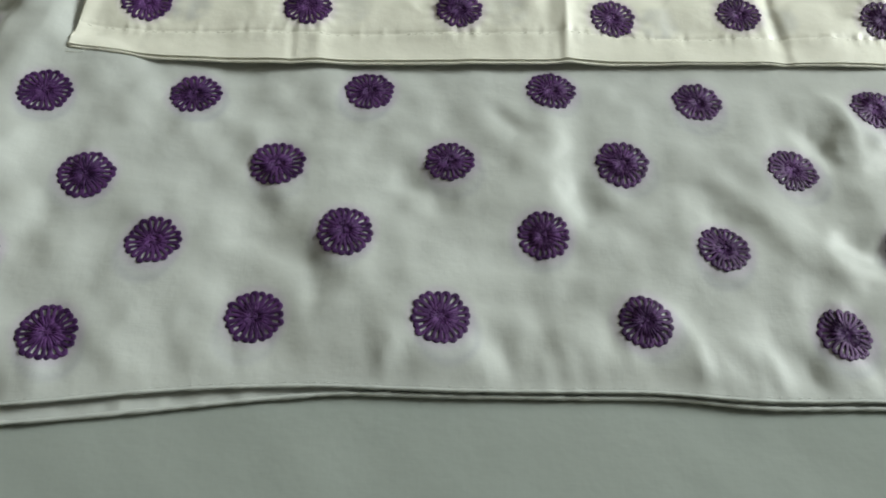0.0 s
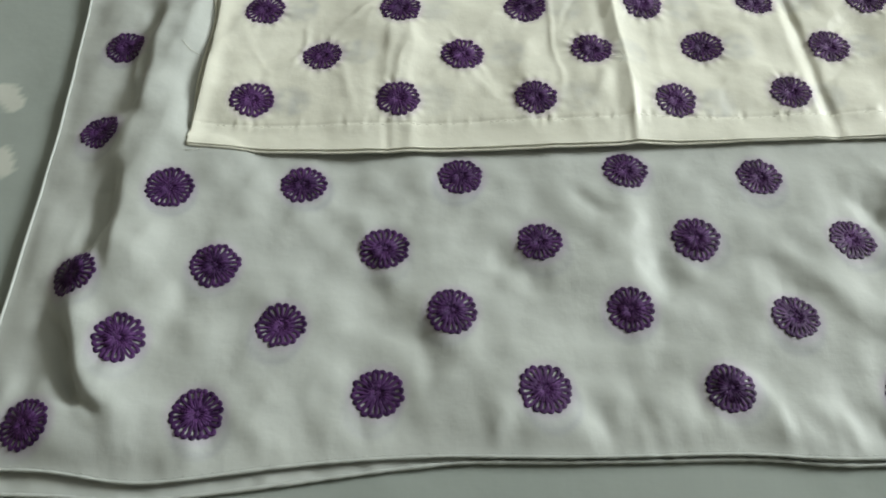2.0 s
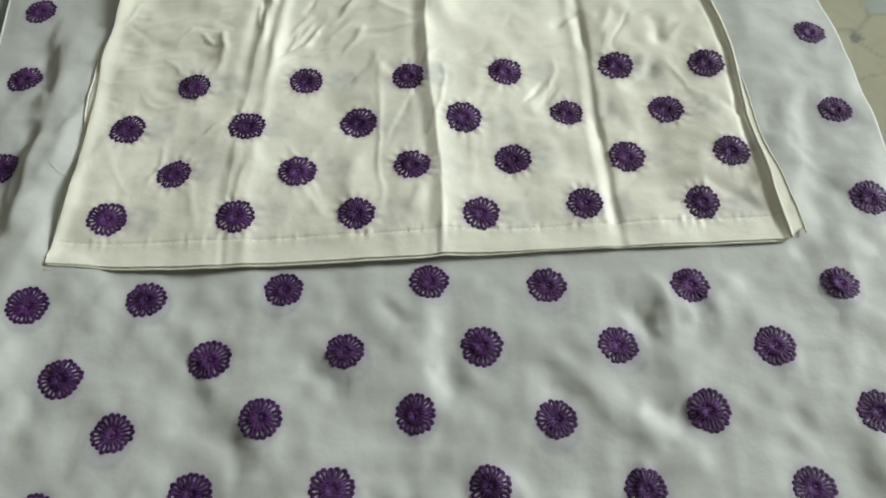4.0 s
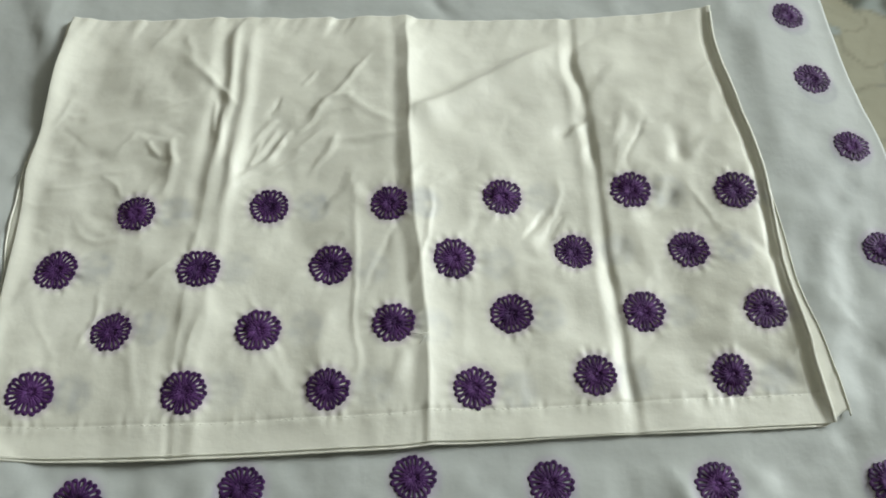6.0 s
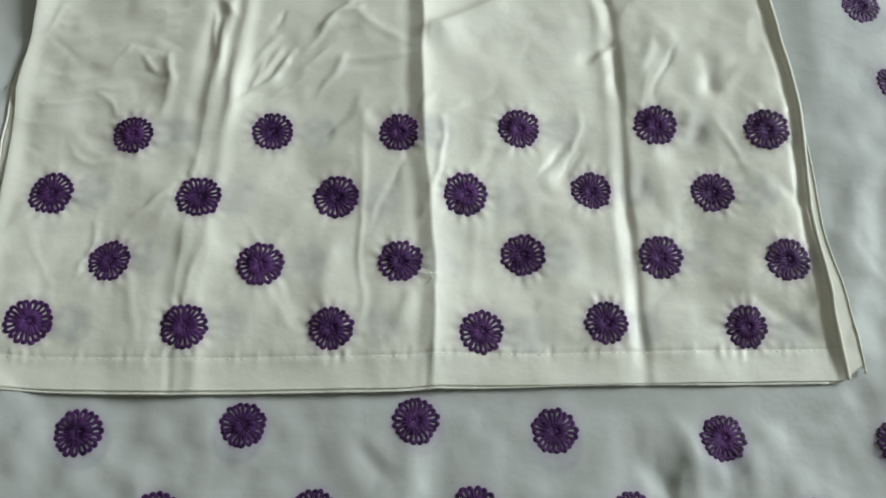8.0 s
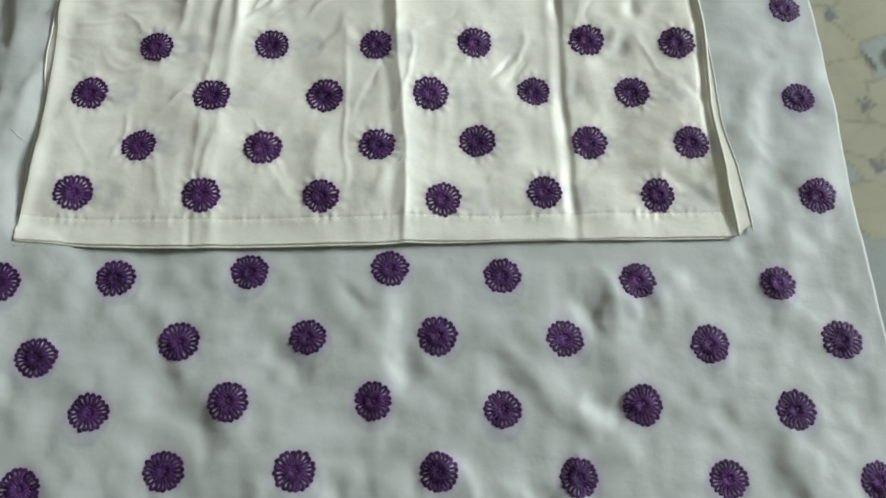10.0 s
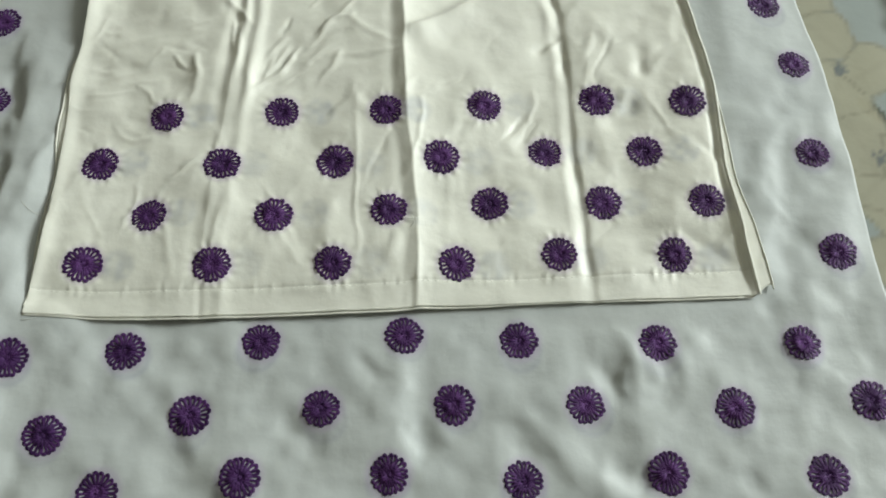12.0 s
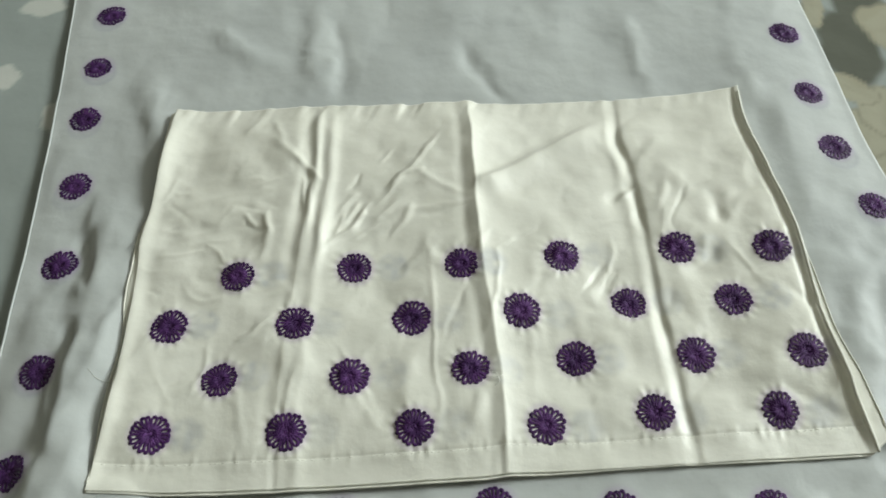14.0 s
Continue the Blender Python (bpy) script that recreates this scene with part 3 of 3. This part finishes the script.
for lo, hi in (((-0.02, -WIN_W / 2, 0), (0.02, -WIN_W / 2 + 0.04, WIN_H)), ((-0.02, WIN_W / 2 - 0.04, 0), (0.02, WIN_W / 2, WIN_H)),
               ((-0.02, -WIN_W / 2 + 0.04, 0), (0.02, WIN_W / 2 - 0.04, 0.04)), ((-0.02, -WIN_W / 2 + 0.04, WIN_H - 0.04), (0.02, WIN_W / 2 - 0.04, WIN_H)),
               ((-0.02, -0.02, 0.04), (0.02, 0.02, WIN_H - 0.04))):
    bm = bmesh.new()
    box(bm, lo, hi, 0.003)
    part("window_frame", bm, FRAME, window)
for y0, y1 in ((-WIN_W / 2 + 0.04, -0.02), (0.02, WIN_W / 2 - 0.04)):
    bm = bmesh.new()
    box(bm, (-0.003, y0, 0.04), (0.003, y1, WIN_H - 0.04))
    part("pane", bm, GLASS, window).visible_shadow = False

# ---- the bed ----
bed = thing("bed", "low bed with a plain mattress under the sheet", "bed", (0.1, 0.55, Z0))
bm = bmesh.new()
box(bm, (-1.0, -1.05, 0.28), (1.0, 1.05, -Z0 - 0.012), 0.035)
part("mattress", bm, TICKING, bed, "plain off-white ticking mattress")
bm = bmesh.new()
box(bm, (-0.98, -1.03, 0.18), (0.98, 1.03, 0.279), 0.01)
part("bed_frame", bm, FLOOR, bed)
for sx in (-0.9, 0.9):
    for sy in (-0.95, 0.95):
        bm = bmesh.new()
        box(bm, (sx - 0.03, sy - 0.03, 0), (sx + 0.03, sy + 0.03, 0.18), 0.005)
        part("leg", bm, FLOOR, bed)

# the sheet: printed with pale flowers, falling over the mattress sides
xs = np.concatenate([np.linspace(-0.93, -0.52, 14), np.linspace(-0.515, 0.66, 330), np.linspace(0.67, 1.13, 16)])
ys = np.concatenate([np.linspace(-0.53, 0.04, 18), np.linspace(0.045, 1.0, 270), np.linspace(1.01, 1.63, 22)])
X, Y = np.meshgrid(xs, ys)
Z = bed_z(X, Y)
edge = np.maximum(np.abs(X - 0.1) - 1.0, np.abs(Y - 0.55) - 1.05)
Z = np.where(edge > 0.01, -0.30, Z - 0.02 * step(edge, -0.05, 0.01))
PETALS = [  # x, y, half length, half width, turn
    (-0.372, 0.434, 0.013, 0.011, 0.3), (-0.362, 0.426, 0.009, 0.012, 0.9), (-0.356, 0.371, 0.012, 0.013, 0.2), (-0.349, 0.362, 0.010, 0.009, 0.0),
    (-0.418, 0.950, 0.030, 0.018, 0.1), (-0.432, 0.835, 0.018, 0.022, 0.3), (-0.358, 0.776, 0.016, 0.024, 0.2), (-0.44, 0.612, 0.028, 0.02, 0.4)]
BLOOMS = [
    (0.532, 0.445, 0.040, 0.032, 0.10), (0.560, 0.405, 0.032, 0.022, 1.20), (0.575, 0.455, 0.036, 0.034, 0.70), (0.532, 0.488, 0.038, 0.020, 2.75),
    (0.575, 0.510, 0.045, 0.034, 0.50), (0.520, 0.525, 0.034, 0.032, 0.80), (0.510, 0.570, 0.040, 0.036, 1.90), (0.560, 0.555, 0.035, 0.030, 0.30),
    (0.500, 0.625, 0.034, 0.034, 1.20), (0.495, 0.690, 0.036, 0.034, 2.20), (0.540, 0.650, 0.034, 0.030, 0.60), (0.485, 0.745, 0.034, 0.034, 0.90),
    (0.510, 0.775, 0.036, 0.028, 1.20), (0.482, 0.808, 0.032, 0.018, 2.50), (0.552, 0.900, 0.034, 0.044, 0.30), (0.474, 0.935, 0.032, 0.012, 1.40)]
print_, bloom, outline = np.zeros_like(X), np.zeros_like(X), np.zeros_like(X)
for px, py, a, b, turn in PETALS + BLOOMS:
    c, s = math.cos(turn), math.sin(turn)
    u, v = ((X - px) * c + (Y - py) * s) / a, (-(X - px) * s + (Y - py) * c) / b
    r = np.hypot(u, v) + 0.10 * value_noise(X, Y, 0.012, 1) + 0.06 * np.sin(5 * np.arctan2(v, u) + px * 90)
    if a > 0.031:
        bloom = np.maximum(bloom, 1 - step(r, 0.90, 1.06))
    else:
        print_ = np.maximum(print_, 1 - step(r, 0.80, 0.98))
    outline = np.maximum(outline * (r > 0.98), 0.62 * np.exp(-((r - 0.97) / 0.05) ** 2) * (a > 0.031))
    outline = np.maximum(outline, 0.12 * np.exp(-(v / 0.10) ** 2) * (r < 0.9) * (u < 0.5) * (a > 0.031))
# dark leaf print; its large right-hand patches are painted shade that dims the sheet
leaf_and_shade = np.zeros_like(X)
for px, py, a, b, turn in ((0.498, 0.872, 0.034, 0.060, 0.0), (0.575, 0.800, 0.050, 0.050, 0.2), (0.620, 0.720, 0.060, 0.090, 0.2), (0.635, 0.600, 0.050, 0.070, 0.1), (0.566, 0.602, 0.020, 0.016, 0.4), (0.530, 0.600, 0.022, 0.008, 2.3), (0.525, 0.940, 0.030, 0.030, 0.0)):
    c, s = math.cos(turn), math.sin(turn)
    r = np.hypot(((X - px) * c + (Y - py) * s) / a, (-(X - px) * s + (Y - py) * c) / b) + 0.15 * value_noise(X, Y, 0.02, 4)
    leaf_and_shade = np.maximum(leaf_and_shade, 0.90 * (1 - step(r, 0.80, 1.10)))
stamen = np.zeros_like(X)
for sx, sy in ((0.530, 0.487), (0.527, 0.550), (0.507, 0.648)):
    for k in range(4):
        bend = 0.5 + 0.45 * k
        u, v = (X - sx) * math.cos(bend) + (Y - sy) * math.sin(bend), -(X - sx) * math.sin(bend) + (Y - sy) * math.cos(bend)
        stamen = np.maximum(stamen, 0.75 * (1 - step(np.abs(v - 0.003 * (k - 1.5)), 0.0008, 0.0022)) * (1 - step(np.abs(u), 0.006, 0.009)))
sheet_mesh("bed_sheet", X, Y, Z, SHEET, None, "grey-green cotton bed sheet printed with pale cream flowers", 0, {"print": print_ * 0.62, "leaf_and_shade": leaf_and_shade, "bloom": bloom * 0.9, "outline": outline, "stamen": stamen})
tagged(bpy.data.objects["bed_sheet"], category="bed sheet")


# ---- the embroidery ----
def petal_mesh(seed):
    """One looped stitch along +x: two strands side by side that leave a slit of cloth between them, tied down at the tip."""
    rng = random.Random(seed)
    bm = bmesh.new()
    n, long, half = 16, 0.0082 * rng.uniform(0.93, 1.07), 0.00176 * rng.uniform(0.82, 1.12)
    pts, rad = [], []
    for k in range(n):
        a = 2 * math.pi * k / n
        s = (1 - math.cos(a)) / 2
        pts.append((s * long, math.copysign(abs(math.sin(a)) ** 0.75, math.sin(a)) * half * (0.52 + 0.50 * s), 0.0002 + 0.0005 * math.sin(math.pi * s)))
        rad.append(0.00080 + 0.00014 * s)
    tube(bm, pts, rad, 6, True)
    tube(bm, [(long * 0.80, 0, 0.0002), (long * 0.95, 0, 0.0008), (long * 1.04, 0, 0.0001)], [0.0009, 0.0013, 0.0009], 5)
    me = bpy.data.meshes.new("petal")
    bm.to_mesh(me)
    bm.free()
    me.materials.append(PURPLE)
    me.polygons.foreach_set("use_smooth", [True] * len(me.polygons))
    return me


def heart_mesh(seed):
    """The flower's filled heart: a low dome of straight stitches laid from the middle outwards."""
    rng = random.Random(seed)
    bm = bmesh.new()
    bmesh.ops.create_cone(bm, cap_ends=True, segments=18, radius1=0.0076, radius2=0.0064, depth=0.0004, matrix=Matrix.Translation((0, 0, 0.0001)))
    grain = rng.uniform(0, 3)
    for k in range(64):
        a = 2 * math.pi * k / 64 + rng.uniform(-0.09, 0.09)
        r0, r1 = rng.uniform(0.0002, 0.0040), rng.uniform(0.0077, 0.0102)
        lift = rng.uniform(0.0001, 0.0004)
        b = a + rng.uniform(-0.22, 0.22)
        tube(bm, [(r0 * math.cos(b), r0 * math.sin(b), lift + 0.0003), (0.6 * r1 * math.cos(a), 0.6 * r1 * math.sin(a), lift), (r1 * math.cos(a), r1 * math.sin(a), 0.0003)], [0.00045, 0.0006, 0.0004], 4)
    for k in range(5):
        a = grain + 0.63 * k
        tube(bm, [(-0.0022 * math.cos(a), -0.0022 * math.sin(a), 0.0006), (0, 0, 0.0008), (0.0022 * math.cos(a), 0.0022 * math.sin(a), 0.0006)], 0.0004, 4)
    me = bpy.data.meshes.new("embroidered_flower")
    bm.to_mesh(me)
    bm.free()
    me.materials.append(SATIN)
    me.polygons.foreach_set("use_smooth", [True] * len(me.polygons))
    return me


PETAL_MESHES = [petal_mesh(k) for k in range(6)]
HEART_MESHES = [heart_mesh(k) for k in range(7)]


def embroider(cloth, flowers, height, size, seed):
    rng = random.Random(seed)
    for fx, fy in flowers:
        e = 0.007
        slope_x = float(height(fx + e, fy) - height(fx - e, fy)) / (2 * e)
        slope_y = float(height(fx, fy + e) - height(fx, fy - e)) / (2 * e)
        zs = [float(height(fx + r * math.cos(a), fy + r * math.sin(a))) for r in (0.003, 0.007) for a in (0, 1.57, 3.14, 4.71)]
        up = Vector((-slope_x, -slope_y, 1)).normalized()
        side = Vector((1, 0, slope_x)).normalized()
        turn = Matrix((side, up.cross(side), up)).transposed().to_4x4()
        grow = size * rng.uniform(0.95, 1.05)
        stretch = rng.uniform(0.96, 1.04)
        flower = new("embroidered_flower", rng.choice(HEART_MESHES))
        flower.parent = cloth
        base = Matrix.Translation((fx, fy, sum(sorted(zs)[-6:]) / 6 + 0.0001)) @ turn @ Matrix.Rotation(rng.uniform(0, 6.28), 4, "Z") @ Matrix.Scale(grow, 4)
        flower.matrix_basis = base
        inverse = base.inverted()
        count = rng.choice((19, 20, 20, 21))
        start = rng.uniform(0, 1)
        for k in range(count):
            a = start + 2 * math.pi * k / count + rng.uniform(-0.05, 0.05)
            r0, r1 = 0.0060 * grow, 0.0154 * grow * rng.uniform(0.97, 1.03)
            ax, ay = math.cos(a) * stretch, math.sin(a) / stretch
            p0 = Vector((fx + r0 * ax, fy + r0 * ay, 0))
            p1 = Vector((fx + r1 * ax, fy + r1 * ay, 0))
            p0.z, p1.z = float(height(p0.x, p0.y)), float(height(p1.x, p1.y))
            middle = (p0 + p1) / 2
            sag = max(0.0, float(height(middle.x, middle.y)) - middle.z)
            p0.z, p1.z = p0.z + sag + 0.0003, p1.z + sag
            along = (p1 - p0).normalized()
            across = up.cross(along).normalized()
            m = Matrix.Translation(p0 + Vector((0, 0, 0.0002))) @ Matrix((along, across, along.cross(across))).transposed().to_4x4() @ Matrix.Diagonal(((r1 - r0) / 0.0092, grow * rng.uniform(0.95, 1.10), 0.28, 1))
            petal = new("petal", rng.choice(PETAL_MESHES))
            petal.parent = flower
            petal.matrix_basis = inverse @ m


# ---- the large white shawl spread on the bed ----
shawl = thing("embroidered_shawl", "white cotton shawl with purple embroidered flowers spread on the bed sheet", "shawl")
us = np.linspace(0, 1, 360)
vs = np.concatenate([np.linspace(0, 0.72, 370), np.linspace(0.735, 1, 24)])
far_edge = lambda x: 1.30 + 0 * x
X, Y = grid(shawl_left, shawl_right, shawl_front, far_edge, us, vs)
sheet_mesh("top_layer", X, Y, shawl_z(X, Y), SHAWL, shawl, "", 0.0006, stains(X, Y, SHAWL_FLOWERS + BORDER_FLOWERS, (0.001, -0.008), True))
vs = np.linspace(0, 1, 26)
X, Y = grid(lambda y: shawl_left(y) + 0.004, shawl_right, under_front, lambda x: under_front(x) + 0.07, np.linspace(0, 1, 260), vs)
lower = np.maximum(bed_z(X, Y) + 0.0012, shawl_z(X, Y) * 0.45 - 0.001)
lower = lower + 0.0006 * value_noise(X + 0.2 * Y, 0 * Y, 0.007, 1) + 0.0006 * value_noise(X, Y, 0.02, 3)
lower = np.minimum(lower, shawl_z(X, np.maximum(Y, shawl_front(X))) - 0.0014)
sheet_mesh("under_layer", X, Y, np.maximum(lower, bed_z(X, Y) + 0.0008), SHAWL, shawl, "second white layer showing below the hem", 0.0005)


def rolled_hem(name, xs, front, height, mat, cloth, radius=0.0011):
    rng = random.Random(3)
    bm = bmesh.new()
    tube(bm, [(float(x), float(front(x)) + 0.0006, float(height(x)) - 0.0002) for x in xs], [radius * rng.uniform(0.75, 1.25) for _ in xs], 6)
    return part(name, bm, mat, cloth, "narrow rolled hem")


hem_xs = np.linspace(-0.299, 0.515, 260)
rolled_hem("hem", hem_xs, shawl_front, lambda x: shawl_z(x, shawl_front(x)), SHAWL, shawl)
rolled_hem("under_hem", hem_xs + 0.004, under_front, lambda x: max(bed_z(x, under_front(x)) + 0.0022, float(shawl_z(x, under_front(x))) * 0.45 - 0.0002), SHAWL, shawl, 0.0013)
bm = bmesh.new()
side_ys = np.linspace(0.146, 1.28, 300)
tube(bm, [(float(shawl_left(y)) + 0.0006, float(y), float(shawl_z(shawl_left(y), y))) for y in side_ys], 0.0011, 6)
part("side_hem", bm, SHAWL, shawl, "narrow rolled hem")
bm = bmesh.new()
for k in range(150):
    x = -0.29 + 0.0053 * k
    pts = []
    for q in (0, 0.5, 1):
        qx = x + 0.0030 * q
        qy = float(shawl_front(qx)) + 0.0024
        pts.append((qx, qy, float(shawl_z(qx, qy)) + 0.0001 * (q == 0.5)))
    tube(bm, pts, 0.0001, 4)
tagged(part("hem_stitching", bm, SHAWL, shawl), "row of small white machine stitches", kind="stuff")

# ---- the cream folded piece on top ----
piece = thing("embroidered_skirt_piece", "creased cream satin-cotton garment piece with purple embroidered flowers", "garment piece")
X, Y = grid(panel_left, panel_right, panel_front, panel_top, np.linspace(0, 1, 460), np.linspace(0, 1, 330))
sheet_mesh("front_layer", X, Y, panel_z(X, Y), CREAM, piece, "", 0.0004, stains(X, Y, PANEL_FLOWERS, (0.030, 0.000), False))
back_front = lambda x: panel_front(x) + 0.010 * step(x, 0.384, 0.402) - 0.0022 - 0.0012 * value_noise(x, 0 * x, 0.11, 2)
X, Y = grid(lambda y: panel_left(y) - (0.0060 + 0.0030 * value_noise(0 * y, y, 0.05, 3)) * step(y, 0.375, 0.43) + 0.011 * step(y, 0.62, 0.66), back_right, back_front, lambda x: panel_top(x) - 0.001, np.linspace(0, 1, 240), np.linspace(0, 1, 150))
Z = np.maximum(np.minimum(panel_z(X, Y) - 0.0009, 0.0115), shawl_z(X, Y) + 0.0007)
sheet_mesh("back_layer", X, Y, Z, CREAM, piece, "second cream layer showing along the hem and side", 0.0005)
hem_top = lambda x: panel_front(x) + 0.0215
X, Y = grid(lambda y: panel_left(y) + 0.0006, lambda y: panel_right(y) - 0.0006, lambda x: panel_front(x) - 0.0004, hem_top, np.linspace(0, 1, 320), np.linspace(0, 1, 14))
sheet_mesh("hem_band", X, Y, panel_z(X, Y) + 0.0006 - 0.0005 * step(Y - panel_front(X), 0.002, 0.0215), CREAM, piece, "turned-up hem band")
bm = bmesh.new()
rng = random.Random(11)
for k in range(112):
    x = -0.208 + 0.0052 * k + rng.uniform(-0.0008, 0.0008)
    if rng.random() < 0.4:
        continue
    pts = []
    for q in (0, 0.5, 1):
        qx = x + 0.0032 * q
        qy = float(hem_top(qx)) - 0.0008 + rng.uniform(-0.0003, 0.0003)
        pts.append((qx, qy, float(panel_z(qx, qy)) + 0.0001 + 0.0001 * (q == 0.5)))
    tube(bm, pts, 0.0002, 4)
tagged(part("hem_stitching", bm, CREAM, piece), "row of small cream stitches along the hem", kind="stuff")
edge_xs = np.linspace(-0.213, 0.378, 220)
ys = np.linspace(0.655, 0.766, 60)
Y, V = np.meshgrid(ys, np.linspace(0, 1, 7), indexing="ij")
X = panel_left(Y) + 0.001 - (0.0085 * step(Y, 0.655, 0.70) + 0.0015 * value_noise(0 * Y, Y, 0.02, 2)) * V
top_z, low_z = panel_z(panel_left(Y) + 0.001, Y) - 0.0008, shawl_z(X, Y) + 0.0012
sheet_mesh("turned_edge", X, Y, top_z + (low_z - top_z) * V ** 0.8, CREAM, piece, "folded edge turned down to the shawl", 0.0004)
rolled_hem("hem_edge", edge_xs, panel_front, lambda x: panel_z(x, panel_front(x)) + 0.0001, CREAM, piece, 0.0007)
rolled_hem("hem_edge", edge_xs, back_front, lambda x: max(min(float(panel_z(x, back_front(x))) - 0.0009, 0.0115), float(shawl_z(x, back_front(x))) + 0.0007) + 0.0003, CREAM, piece, 0.0007)
bm = bmesh.new()
seam_ys = np.linspace(0.408, 0.785, 150)
tube(bm, [(float(panel_right(y)) - 0.0008, float(y), float(panel_z(panel_right(y) - 0.001, y)) + 0.0002) for y in seam_ys], 0.0015, 8)
part("side_seam", bm, CREAM, piece, "thick stitched side seam")
bm = bmesh.new()
seam_ys = np.linspace(0.379, 0.764, 140)
tube(bm, [(float(panel_left(y)) + 0.0004, float(y), float(panel_z(panel_left(y), y)) - 0.0005) for y in seam_ys], 0.0006, 6)
part("side_seam", bm, CREAM, piece, "thick stitched side seam")


for run, lo, hi in ((lambda y: back_right(y) - 0.0007, 0.413, 0.66), (lambda y: panel_left(y) - (0.0058 + 0.0030 * value_noise(0 * y, y, 0.05, 3)) * step(y, 0.375, 0.43), 0.380, 0.615)):
    bm = bmesh.new()
    tube(bm, [(float(run(y)), float(y), float(max(min(panel_z(run(y), y) - 0.0009, 0.0115), shawl_z(run(y), y) + 0.0010)) + 0.0002) for y in np.linspace(lo, hi, 110)], 0.0008, 6)
    part("side_seam", bm, CREAM, piece, "stitched edge of the second layer")


def loose_thread(points, cloth, name="loose_thread"):
    bm = bmesh.new()
    tube(bm, points, 0.0002, 4)
    part(name, bm, WHITE_THREAD, cloth, "frayed white thread end")


z = lambda x, y, lift=0.0006: (x, y, float(shawl_z(x, y)) + lift)
loose_thread([(-0.211, 0.379, 0.0150), (-0.208, 0.374, 0.0125), z(-0.205, 0.371), z(-0.209, 0.3695), z(-0.214, 0.3692)], piece)
loose_thread([(-0.211, 0.378, 0.0150), (-0.206, 0.376, 0.0135), z(-0.203, 0.373), z(-0.204, 0.370)], piece)
loose_thread([(-0.222, 0.598, 0.0175), (-0.228, 0.601, 0.0160), (-0.232, 0.604, 0.0120), z(-0.2335, 0.600)], piece)
loose_thread([(-0.212, 0.462, 0.0165), (-0.222, 0.465, 0.0130), z(-0.230, 0.468), z(-0.236, 0.474)], piece)
zp = lambda x, y, lift=0.0006: (x, y, float(panel_z(x, y)) + lift)
loose_thread([zp(0.092, 0.474), zp(0.099, 0.470, 0.003), zp(0.102, 0.464), zp(0.098, 0.459)], piece)
loose_thread([zp(0.090, 0.468), zp(0.098, 0.466, 0.002), zp(0.105, 0.468)], piece)

embroider(piece, PANEL_FLOWERS, lambda x, y: panel_z(x, y), 1.04, 21)
embroider(shawl, SHAWL_FLOWERS + BORDER_FLOWERS, lambda x, y: shawl_z(x, y), 1.04, 22)
